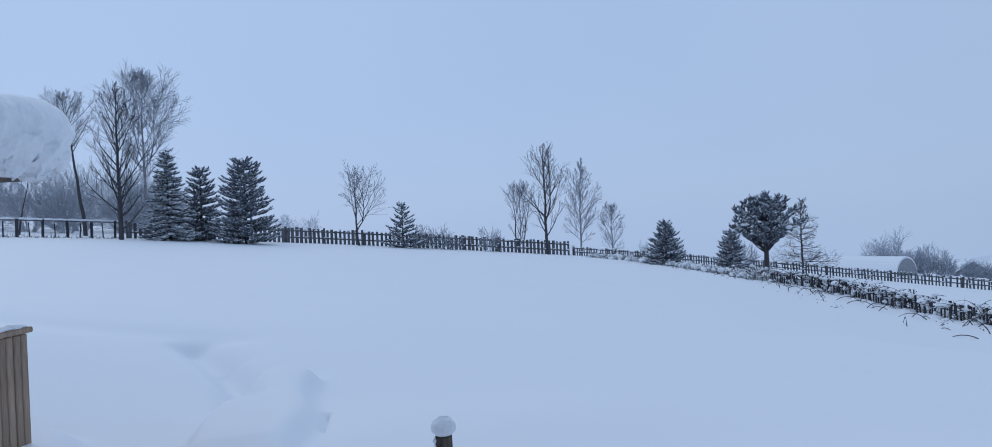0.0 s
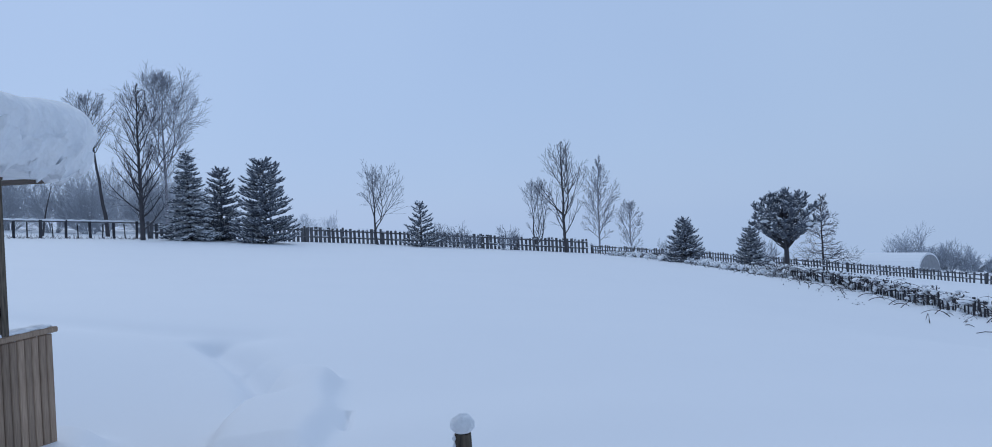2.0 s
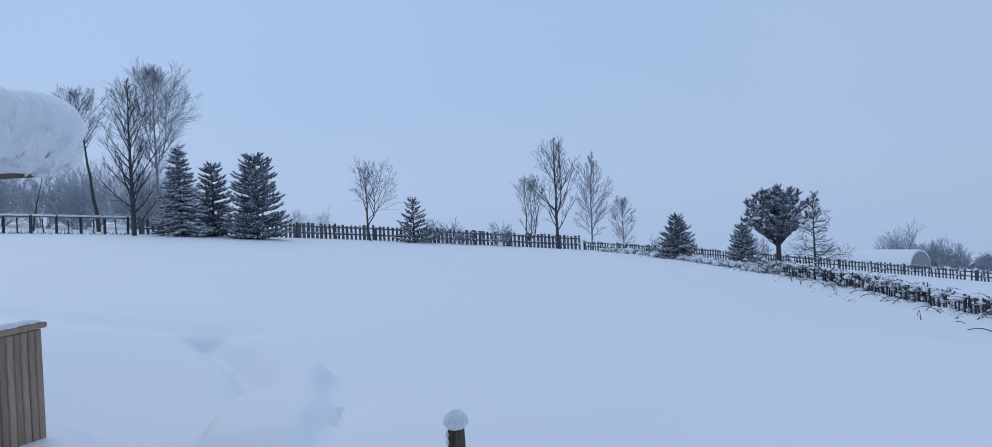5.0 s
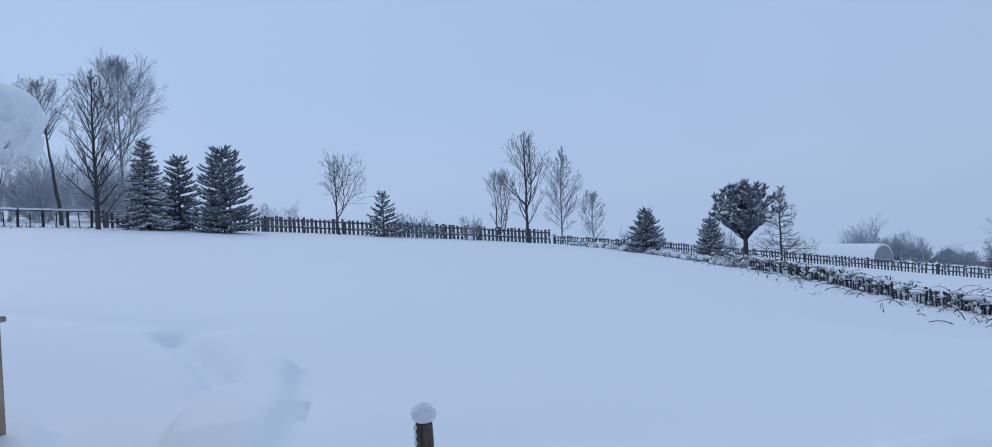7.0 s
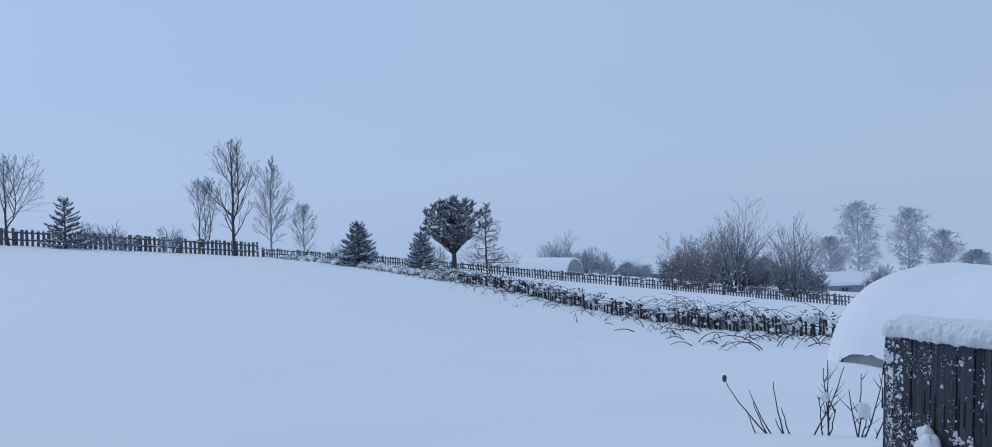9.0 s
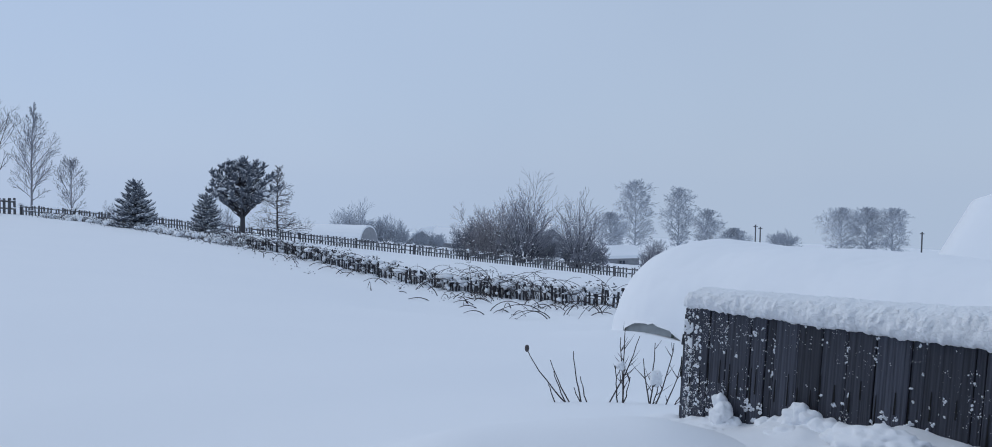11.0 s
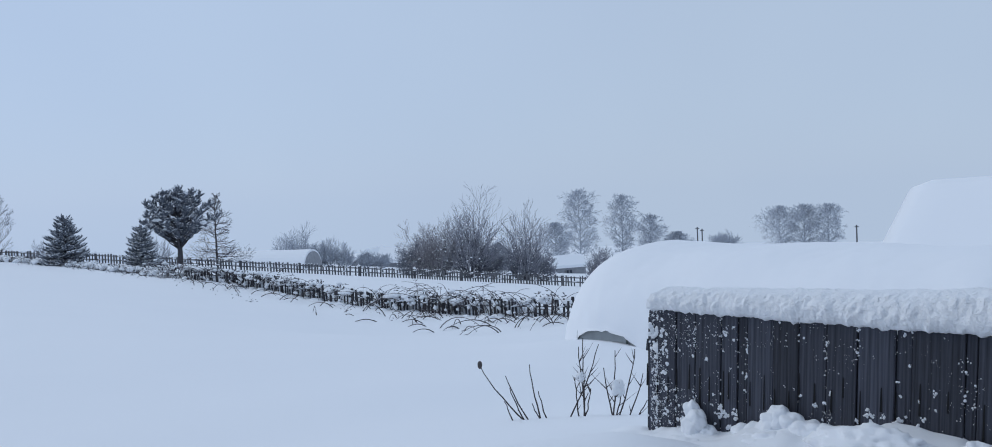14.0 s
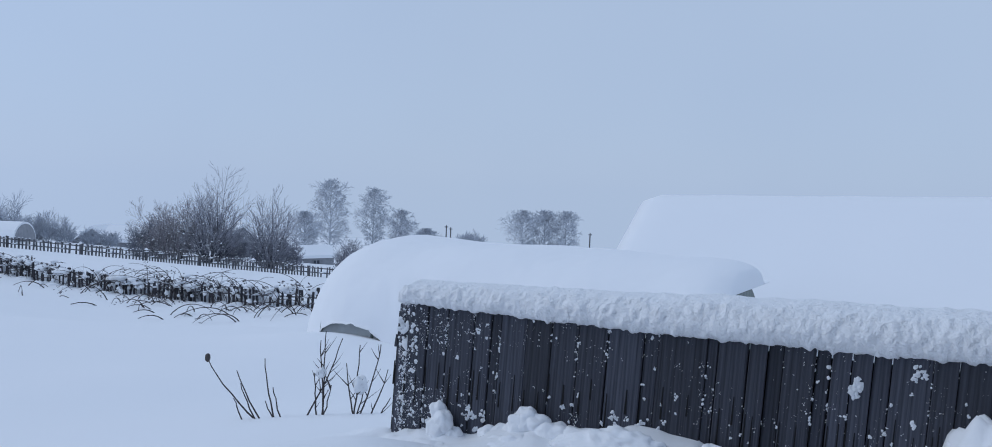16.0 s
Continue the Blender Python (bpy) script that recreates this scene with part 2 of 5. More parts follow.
def plank_mesh(name, w, d, h, material, bevel=0.006, pointed=0.0):
    """Upright plank, base at the origin."""
    bm = bmesh.new()
    box(bm, (0, 0, h / 2), (w, d, h))
    if pointed:
        for v in [v for v in bm.verts if v.co.z > h * 0.9]:
            v.co.x *= 0.35
        lower = h - pointed
        bmesh.ops.bisect_plane(bm, geom=bm.verts[:] + bm.edges[:] + bm.faces[:], plane_co=(0, 0, lower), plane_no=(0, 0, 1))
        for v in bm.verts:
            if abs(v.co.z - lower) < 1e-4:
                v.co.x = math.copysign(w / 2, v.co.x)
    elif bevel:
        bmesh.ops.bevel(bm, geom=bm.edges[:], offset=bevel, segments=1, affect="EDGES")
    me = bpy.data.meshes.new(name)
    bm.to_mesh(me)
    bm.free()
    me.materials.append(material)
    return me


def shared(name, me, parent, m, label=""):
    ob = new(name, me)
    ob.parent = parent
    ob.matrix_basis = m
    if label:
        ob["label"] = label
    return ob


class Tubes:
    """Collects tapered tube segments and small leaf shapes into one vertex list."""

    def __init__(self):
        self.v, self.f = [], []

    def path(self, pts, radii, sides=4):
        base = len(self.v)
        for i, p in enumerate(pts):
            q = pts[min(i + 1, len(pts) - 1)] - pts[max(i - 1, 0)]
            if q.length < 1e-6:
                q = Vector((0, 0, 1))
            q.normalize()
            a = q.cross(Vector((0.31, 0.9, 0.27)))
            a.normalize()
            b = q.cross(a)
            for k in range(sides):
                w = 2 * math.pi * k / sides
                self.v.append(tuple(p + (a * math.cos(w) + b * math.sin(w)) * radii[i]))
        for i in range(len(pts) - 1):
            for k in range(sides):
                k2 = (k + 1) % sides
                s = base + i * sides
                self.f.append((s + k, s + k2, s + sides + k2, s + sides + k))

    def blade(self, p, d, length, width, up):
        """A folded needle spray: two long triangles with some depth."""
        side = d.cross(up)
        if side.length < 1e-4:
            side = Vector((1, 0, 0))
        side.normalize()
        n = side.cross(d)
        b = len(self.v)
        mid = p + d * length * 0.45
        self.v += [tuple(p), tuple(mid + side * width + n * -width * 0.4), tuple(p + d * length), tuple(mid - side * width + n * -width * 0.4), tuple(mid + n * width * 0.5)]
        self.f += [(b, b + 1, b + 4), (b + 1, b + 2, b + 4), (b + 2, b + 3, b + 4), (b + 3, b, b + 4)]

    def lump(self, p, rx, ry, rz, rng):
        """A small uneven snow lump."""
        b = len(self.v)
        self.v += [tuple(p + Vector((0, 0, rz))), tuple(p - Vector((0, 0, rz * 0.6)))]
        for k in range(6):
            w = k * math.pi / 3 + rng.uniform(-0.3, 0.3)
            s = rng.uniform(0.75, 1.2)
            self.v.append(tuple(p + Vector((math.cos(w) * rx * s, math.sin(w) * ry * s, rng.uniform(-0.2, 0.2) * rz))))
        for k in range(6):
            self.f += [(b, b + 2 + k, b + 2 + (k + 1) % 6), (b + 1, b + 2 + (k + 1) % 6, b + 2 + k)]

    def fleck(self, p, out, size, rng):
        """A snow fleck stuck to a board that faces out."""
        side = Vector((-out.y, out.x, 0))
        b, n = len(self.v), 7
        self.v.append(tuple(p + out * size * 0.8))
        for k in range(n):
            w = 6.283 * k / n
            r = size * rng.uniform(0.6, 1.35)
            self.v.append(tuple(p + side * math.cos(w) * r + Vector((0, 0, math.sin(w) * r * 1.15)) - out * 0.004))
        for k in range(n):
            self.f.append((b, b + 1 + k, b + 1 + (k + 1) % n))

    def link(self, name, material, parent, label="", smooth=False, kind=""):
        ob = link_mesh(name, self.v, self.f, material, parent, label, smooth)
        return tagged(ob, kind=kind)


def bent(rng, start, way, length, radius, steps, wobble, lift=0.0):
    pts, radii, p, d = [start.copy()], [radius], start.copy(), way.normalized()
    for i in range(steps):
        d = (d + Vector((rng.uniform(-1, 1), rng.uniform(-1, 1), rng.uniform(-1, 1))) * wobble + Vector((0, 0, lift))).normalized()
        p = p + d * (length / steps)
        pts.append(p.copy())
        radii.append(radius * (1 - 0.85 * (i + 1) / steps))
    return pts, radii


def at_path(pts, s):
    s = min(max(s, 0), 0.999) * (len(pts) - 1)
    i = int(s)
    return pts[i].lerp(pts[i + 1], s - i), (pts[i + 1] - pts[i]).normalized()


def sprout(rng, stout, fine, start, way, length, radius, kids, spread, lift, twig_r, full=0.2):
    """A branch with its side branches; kids holds their number level by level."""
    steps = 6 if len(kids) > 1 else 4 if kids else 3
    pts, _ = bent(rng, start, way, length, radius, steps, 0.1, lift)
    radii = [max(twig_r * 0.7, radius + (twig_r * 0.7 - radius) * i / steps) for i in range(steps + 1)]
    (stout if radius > 0.02 else fine).path(pts, radii, 5 if radius > 0.04 else 3)
    for k in range(kids[0] if kids else 0):
        s = 0.16 + 0.82 * (k + rng.random()) / kids[0]
        p, e = at_path(pts, s)
        side = e.cross(Vector((rng.uniform(-1, 1), rng.uniform(-1, 1), rng.uniform(-1, 1))))
        if side.length < 0.05:
            continue
        a = spread * rng.uniform(0.65, 1.3)
        sprout(rng, stout, fine, p, e * math.cos(a) + side.normalized() * math.sin(a), length * (0.5 * (1 - s) + full) * rng.uniform(0.7, 1.2),
               max(twig_r, radius * 0.5 * (1 - 0.6 * s)), kids[1:], spread, lift, twig_r, full)


def bare_tree(name, x, y, height, width, label, seed, bark=BARK, twig=TWIG, start=0.2, limbs=26, kids=(7, 5), angle=48, lift=0.06, peak=0.35, low=0.4,
              spread=38, leaders=((0, 0, 1.0),), lean=0.0, fall=1.9, full=0.2, trunk_r=None, twig_r=0.009, base_z=None, sink=0.1, group="", even=False):
    """A leafless tree: one or more leaders with limbs that fill an oval outline; the crown of twigs is a part of its own."""
    rng = random.Random(seed)
    z = ground_z(x, y) if base_z is None else base_z
    root = thing(name, (x, y, z - sink), label, "tree", group)
    az = math.atan2(x, y)
    right = Vector((math.cos(az), -math.sin(az), 0))
    trunk, crown = Tubes(), Tubes()
    tr = trunk_r or height * 0.013
    main = None
    for split, off, tall in leaders:
        pts, radii, n = [], [], 12
        for i in range(n + 1):
            s = split + (tall - split) * i / n
            k = min(1, (s - split) / 0.3)
            p = right * (lean * height * s ** 1.3 + off * height * k * (2 - k)) + Vector((0, 0, height * s))
            if split and main and i < 2:
                p = at_path(main, s)[0].lerp(p, 0.5 * i)
            p += Vector((noise.noise((s * 5, seed, 0)), noise.noise((s * 5, seed, 4)), 0)) * 0.02 * height * min(1, s * 3)
            pts.append(p)
            radii.append(max(twig_r, tr * (1 if not split else 0.62) * (1 - 0.93 * s / tall)))
        main = main or pts
        trunk.path(pts, radii, 7)
        count = max(5, limbs // len(leaders))
        for i in range(count):
            h = start + (0.98 - start) * (i + rng.random()) / count
            if h < split or h > tall:
                continue
            u = (h - start) / (1 - start)
            env = low + (1 - low) * (u / peak) ** 0.8 if u < peak else max(0.1, 1 - ((u - peak) / (1 - peak)) ** fall)
            tip = math.radians(angle * (1 - 0.5 * u) * rng.uniform(0.8, 1.2))
            reach = 0.5 * width * env * (rng.uniform(0.85, 1.05) if even else rng.uniform(0.6, 1.12))
            length = min(reach / math.sin(tip), (height * (1.0 - h) + 0.05 * height) / max(0.3, math.cos(tip * 0.6)))
            p, _ = at_path(pts, (h - split) / (tall - split))
            a = i * 2.4 + rng.uniform(-0.6, 0.6)
            way = Vector((math.cos(a) * math.sin(tip), math.sin(a) * math.sin(tip), math.cos(tip)))
            sprout(rng, trunk, crown, p, way, length, max(twig_r * 1.4, tr * 0.45 * (1 - 0.7 * h)), kids, math.radians(spread), lift, twig_r, full)
    trunk.link("trunk", bark, root)
    crown.link("crown", twig, root)
    return root


def bare_shrub(name, x, y, height, width, label, seed, bark=TWIG_FROST, twig=TWIG_FROST, stems=12, kids=(6, 4), twig_r=0.011, base_z=None, group="", flecks=0, lift=0.05, full=0.32):
    """A leafless shrub: stems that fan out of one stool and end on a dome."""
    rng = random.Random(seed)
    z = ground_z(x, y) if base_z is None else base_z
    root = thing(name, (x, y, z - 0.1), label, "shrub", group)
    stout, fine, white = Tubes(), Tubes(), Tubes()
    for i in range(stems):
        a, tip = i * 2.4 + rng.uniform(-0.4, 0.4), math.radians(4 + 52 * ((i + 0.5) / stems) ** 0.8)
        c, s = math.cos(tip) / height, math.sin(tip) / (0.5 * width)
        length = (1 / math.hypot(c, s)) * rng.uniform(0.78, 1.04)
        way = Vector((math.cos(a) * math.sin(tip), math.sin(a) * math.sin(tip), math.cos(tip)))
        p = Vector((math.cos(a), math.sin(a), 0)) * 0.06 * width
        sprout(rng, stout, fine, p, way, length * (1.02 - 0.65 * full), max(twig_r * 1.5, height * 0.007), kids, math.radians(36), lift, twig_r, full)
    for i in range(flecks):
        a, b, r = rng.uniform(0, 6.28), math.asin(rng.uniform(0.1, 1.0)), rng.uniform(0.4, 0.92)
        p = Vector((math.cos(a) * math.cos(b) * width * 0.5, math.sin(a) * math.cos(b) * width * 0.5, math.sin(b) * height)) * r
        w = rng.uniform(0.035, 0.095)
        white.lump(p, w, w, w * 0.8, rng)
    stout.link("stem", bark, root)
    fine.link("crown", twig, root)
    if flecks:
        white.link("snow_load", SNOW_LUMPY, root, "clots of snow caught in the twigs", kind="stuff")
    return root


def needle_shoot(out, p, d, length, radius, rng, fuzz=6):
    """One bottle-brush shoot of a conifer: a ragged spindle with needles standing off it."""
    bend = Vector((0, 0, length * 0.12))
    out.path([p, p + d * length * 0.3, p + d * length * 0.75 + bend * 0.5, p + d * length + bend], [radius * 0.4, radius, radius * 0.85, radius * 0.12], 5)
    for k in range(fuzz):
        w = (d + Vector((rng.uniform(-1, 1), rng.uniform(-1, 1), rng.uniform(-0.7, 1.0))) * 0.75).normalized()
        out.blade(p + d * length * rng.uniform(0.15, 0.95), w, length * rng.uniform(0.35, 0.6), radius * 0.42, Vector((0.2, 0.1, 1)))


def conifer(name, x, y, height, width, label, seed, levels=14, per=9, needle=NEEDLE_SPRUCE, droop=-0.15, upturn=0.3, snow=0.4, shoot=0.32, thick=0.075, taper=0.8, gap=0.1, group=""):
    """A conifer in whorls of boughs with upturned shoots: trunk, needles, and the snow lying on its boughs."""
    rng = random.Random(seed)
    root = thing(name, (x, y, ground_z(x, y) - 0.1), label, "tree", group)
    trunk, crown, white = Tubes(), Tubes(), Tubes()
    trunk.path([Vector((0, 0, 0)), Vector((0.02, 0, height * 0.5)), Vector((0, 0.02, height * 0.95))], [height * 0.02, height * 0.013, 0.012], 7)
    for lv in range(levels):
        h = 0.05 + 0.9 * lv / (levels - 1)
        reach = width * 0.5 * (1 - h) ** taper + 0.05
        count = max(4, int(per * (1.05 - 0.55 * h)))
        turn = rng.uniform(0, 6.28)
        for b in range(count):
            if rng.random() < gap:
                continue
            a = turn + 6.283 * (b + rng.uniform(-0.3, 0.3)) / count
            ln = reach * rng.uniform(0.68, 1.16)
            out = Vector((math.cos(a), math.sin(a), 0))
            z0, fall = height * (h + rng.uniform(-0.025, 0.025)), droop + 0.3 * h + rng.uniform(-0.1, 0.1)
            pts = [out * ln * s + Vector((0, 0, z0 + ln * (fall * s + upturn * s * s))) for s in (0, 0.35, 0.7, 1.0)]
            trunk.path(pts, [0.025, 0.02, 0.014, 0.008], 3)
            n = max(2, int(ln / (shoot * 0.42)))
            for k in range(n):
                s = 0.2 + 0.8 * (k + 0.5 * rng.random()) / n
                p, e = at_path(pts, s)
                side = Vector((-e.y, e.x, 0)) * (1 if k % 2 else -1) * rng.uniform(0.4, 1.1)
                needle_shoot(crown, p, (e + side + Vector((0, 0, rng.uniform(-0.1, 0.45)))).normalized(), shoot * rng.uniform(0.7, 1.25), thick * rng.uniform(0.8, 1.15), rng)
                if rng.random() < snow:
                    w = rng.uniform(0.6, 1.4) * thick * 1.7
                    white.lump(p + side * 0.05 + Vector((0, 0, thick * 0.9)), w * 1.25, w * 1.1, w * 0.5, rng)
            needle_shoot(crown, pts[-1], ((pts[-1] - pts[-2]).normalized() + Vector((0, 0, 0.3))).normalized(), shoot, thick, rng)
    for k in range(5):
        d = Vector((rng.uniform(-0.5, 0.5), rng.uniform(-0.5, 0.5), 1)).normalized() if k else Vector((0, 0, 1))
        needle_shoot(crown, Vector((0, 0, height * (0.93 - 0.02 * k))), d, height * 0.05 + 0.06, thick * 0.7, rng)
    trunk.link("trunk", BARK, root)
    crown.link("crown", needle, root)
    white.link("snow_load", SNOW_LUMPY, root, "fresh snow on the boughs", kind="stuff")
    return root


def crowned_pine(name, x, y, height, width, label, seed, clear=0.4, limbs=84, shoot=0.32, thick=0.068):
    """A pine with a bare trunk under a broad crown of upturned tufts."""
    rng = random.Random(seed)
    root = thing(name, (x, y, ground_z(x, y) - 0.1), label, "tree")
    trunk, crown, white = Tubes(), Tubes(), Tubes()
    pts, _ = bent(rng, Vector((0, 0, 0)), Vector((0.02, 0.01, 1)), height * 0.86, 0.15, 8, 0.03)
    trunk.path(pts, [0.17 - 0.015 * i for i in range(9)], 8)
    for i in range(limbs):
        u = (i + 0.5) / limbs
        a = i * 2.39996 + rng.uniform(-0.3, 0.3)
        h = clear + (0.93 - clear) * u
        # widest a third of the way up, rounded off above, drawn in below
        env = 0.25 + 0.75 * (u / 0.3) if u < 0.3 else 1 - 0.55 * ((u - 0.3) / 0.7) ** 1.6
        reach = 0.48 * width * env * rng.uniform(0.3 if i % 3 == 0 else 0.74, 1.04) * (1 + 0.16 * noise.noise((math.cos(a) * 1.4, math.sin(a) * 1.4, u * 4)))
        start, _ = at_path(pts, max(0.25, h - 0.16))
        end = Vector((math.cos(a) * reach, math.sin(a) * reach, height * h))
        limb = [start, start.lerp(end, 0.55) + Vector((0, 0, -0.025 * height)), end]
        trunk.path(limb, [0.05, 0.032, 0.015], 4)
        for j in range(4):
            p, e = at_path(limb, 0.42 + 0.56 * (j + rng.random()) / 4 if j else 0.98)
            for k in range(6):
                d = (e * 0.6 + Vector((rng.uniform(-1, 1), rng.uniform(-1, 1), rng.uniform(-0.15, 0.9)))).normalized()
                needle_shoot(crown, p, d, shoot * rng.uniform(0.65, 1.15), thick * rng.uniform(0.75, 1.1), rng, 5)
            if rng.random() < 0.42:
                w = rng.uniform(0.06, 0.13)
                white.lump(p + Vector((0, 0, thick * 1.3)), w * 1.2, w, w * 0.6, rng)
    # the thickest clots lie on the low limbs in the middle of the crown
    for k in range(16):
        a, w = rng.uniform(3.4, 6.0), rng.uniform(0.1, 0.2)
        r = width * rng.uniform(0.3, 0.44)
        white.lump(Vector((math.cos(a) * r, math.sin(a) * r, height * rng.uniform(0.47, 0.62))), w * 1.3, w, w * 0.7, rng)
    trunk.link("trunk", BARK, root)
    crown.link("crown", NEEDLE, root)
    white.link("snow_load", SNOW_LUMPY, root, "clumps of fresh snow in the crown", kind="stuff")
    return root


# ---- fences of the field ----
def picket_fence(name, corners, step, width, height, label, pointed=0.0, post_every=2.4, drop=0.12, tilt=2.0, seed=1, rail_h=(0.35, 0.8), sunk=0.0, rail_size=0.05, post_size=0.12, wood=None, cap=0.0):
    wood = wood or WOOD_GREY
    rng = random.Random(seed)
    x0, y0 = corners[0]
    root = thing(name, (x0, y0, ground_z(x0, y0)), label, "fence")
    base = root.matrix_basis.inverted()
    pickets = [plank_mesh("picket", width * w, 0.022, height * h + drop, wood, 0.003, pointed) for w, h in ((1, 1), (0.85, 0.96), (1.15, 1.03), (0.95, 0.92))]
    post_me = plank_mesh("post", post_size, post_size, height + drop * 2, wood, 0.012)
    snow_t = Tubes()
    for (ax, ay), (bx, by) in zip(corners, corners[1:]):
        length = math.hypot(bx - ax, by - ay)
        turn = math.degrees(math.atan2(by - ay, bx - ax))
        nx, ny = -(by - ay) / length, (bx - ax) / length
        for i in range(int(length / step)):
            s = (i + 0.5) * step / length
            x, y = ax + (bx - ax) * s, ay + (by - ay) * s
            if rng.random() < 0.03:
                continue
            z = ground_z(x, y) - drop - sunk + rng.uniform(-0.03, 0.03)
            m = pose(x, y, z, rng.uniform(-tilt, tilt), rng.uniform(-tilt, tilt), turn)
            shared("picket", rng.choice(pickets), root, base @ m)
            if rng.random() < 0.7:
                snow_t.lump(base @ Vector((x, y, z + height + drop + 0.01)), width * 0.5, 0.05, 0.04, rng)
        posts = max(1, int(length / post_every))
        for i in range(posts + 1):
            s = i / posts
            x, y = ax + (bx - ax) * s - nx * -0.09, ay + (by - ay) * s + ny * 0.09
            shared("post", post_me, root, base @ pose(x, y, ground_z(x, y) - drop * 1.5 - sunk, rng.uniform(-2, 2), rng.uniform(-2, 2), turn))
            if cap and rng.random() < 0.7:
                snow_t.lump(base @ Vector((x, y, ground_z(x, y) + height - sunk + 0.02)), cap, cap, cap * 0.8, rng)
            if i < posts:
                s2 = (i + 1) / posts
                x2, y2 = ax + (bx - ax) * s2 + nx * 0.09, ay + (by - ay) * s2 + ny * 0.09
                for rh in rail_h:
                    t = Tubes()
                    o = Vector((nx * -0.05, ny * -0.05, 0))
                    a3 = base @ (Vector((x, y, ground_z(x, y) + rh * height - sunk)) + o)
                    b3 = base @ (Vector((x2, y2, ground_z(x2, y2) + rh * height - sunk)) + o)
                    t.path([a3, b3], [rail_size, rail_size], 4)
                    t.link("rail", WOOD_GREY, root)
                    for q in range(3):
                        c = a3.lerp(b3, (q + rng.random()) / 3)
                        snow_t.lump(c + Vector((0, 0, rail_size)), 0.32, 0.08, 0.06, rng)
    snow_t.link("snow_load", SNOW_LUMPY, root, "snow lying on rails and picket tops", kind="stuff")
    return root


CORNER = (5.1, 59.8)
picket_fence("picket_fence", [(-21.4, 48.9), (-13.4, 53.6), (-8.85, 55.6), (-2.3, 57.4), CORNER], 0.28, 0.185, 0.95,
             "weathered grey wooden picket fence along the snowy field edge", seed=3)
picket_fence("picket_fence", [(5.5, 60.6), (8.6, 61.6), (13.4, 58.7), (17.5, 55.5), (20.7, 53.3), (27, 49.2), (29.8, 47), (34.1, 37.6), (36, 32)], 0.185, 0.098, 0.57,
             "low grey picket fence running downhill behind the snow", seed=4, tilt=4.5, rail_size=0.035, post_size=0.11, post_every=3.0, cap=0.16, sunk=-0.05)


def rail_fence():
    """Open fence of posts with a snow-topped top rail and wire stakes, on the upper field edge."""
    rng = random.Random(9)
    line = [(-33, 37.5), (-26, 43.2), (-21.4, 48.7)]
    root = thing("post_and_rail_fence", (-26, 43.2, ground_z(-26, 43.2)), "open wooden post and rail fence with snow on the rail", "fence")
    base = root.matrix_basis.inverted()
    post_me, stake_me = plank_mesh("post", 0.13, 0.13, 1.15, WOOD_DARK, 0.01), plank_mesh("stake", 0.06, 0.06, 1.0, WOOD_DARK, 0.005)
    white, ridge = Tubes(), []
    for (ax, ay), (bx, by) in zip(line, line[1:]):
        n = int(math.hypot(bx - ax, by - ay) / 0.6)
        for i in range(n):
            s, s2 = i / n, (i + 1) / n
            x, y, x2, y2 = ax + (bx - ax) * s, ay + (by - ay) * s, ax + (bx - ax) * s2, ay + (by - ay) * s2
            m = base @ pose(x, y, ground_z(x, y) - 0.15 - 0.1 * rng.random(), rng.uniform(-4, 4), rng.uniform(-4, 4), rng.uniform(0, 40))
            shared("post" if i % 2 == 0 else "stake", post_me if i % 2 == 0 else stake_me, root, m)
            a, b = base @ Vector((x, y, ground_z(x, y) + 0.9)), base @ Vector((x2, y2, ground_z(x2, y2) + 0.9))
            t = Tubes()
            t.path([a, b], [0.045, 0.045], 4)
            t.link("rail", WOOD_GREY, root)
            ridge += [a + Vector((0, 0, 0.06)), a.lerp(b, 0.5) + Vector((0, 0, 0.08))]
    white.path(ridge, [0.06 + 0.01 * (i % 2) for i in range(len(ridge))], 5)
    white.link("snow_load", SNOW, root, "ridge of snow on the top rail")


rail_fence()
HEDGE = [(6.4, 54.5), (8.0, 50.5), (9.6, 46.5), (11.2, 42), (12.4, 38.5), (13.7, 33), (14.8, 27.8), (16.2, 23.4), (17.5, 19.2)]
picket_fence("picket_fence", HEDGE[4:], 0.14, 0.075, 0.6, "dark low picket fence half buried in snow and brambles", seed=6, post_every=3.0, tilt=5, rail_h=(0.6,), sunk=0.06, rail_size=0.025, post_size=0.08, wood=WOOD_DARK)


def on_line(line, s):
    total = [math.hypot(b[0] - a[0], b[1] - a[1]) for a, b in zip(line, line[1:])]
    d = s * sum(total)
    for (a, b), l in zip(zip(line, line[1:]), total):
        if d <= l:
            return a[0] + (b[0] - a[0]) * d / l, a[1] + (b[1] - a[1]) * d / l
        d -= l
    return line[-1]


def ball_template(level):
    bm = bmesh.new()
    bmesh.ops.create_icosphere(bm, subdivisions=level, radius=1.0)
    out = [v.co.copy() for v in bm.verts], [tuple(v.index for v in f.verts) for f in bm.faces]
    bm.free()
    return out


BALLS = {level: ball_template(level) for level in (1, 2, 3)}


def snow_lump(tubes, c, w, flat, seed, level=2):
    """An uneven cushion of snow round c."""
    verts, faces = BALLS[level]
    b = len(tubes.v)
    for co in verts:
        d = 1 + 0.5 * noise.noise(co * 1.6 + Vector((seed, seed * 0.7, 0)))
        tubes.v.append((c.x + co.x * w * d, c.y + co.y * w * d, c.z + co.z * w * flat * d))
    tubes.f += [tuple(b + i for i in f) for f in faces]


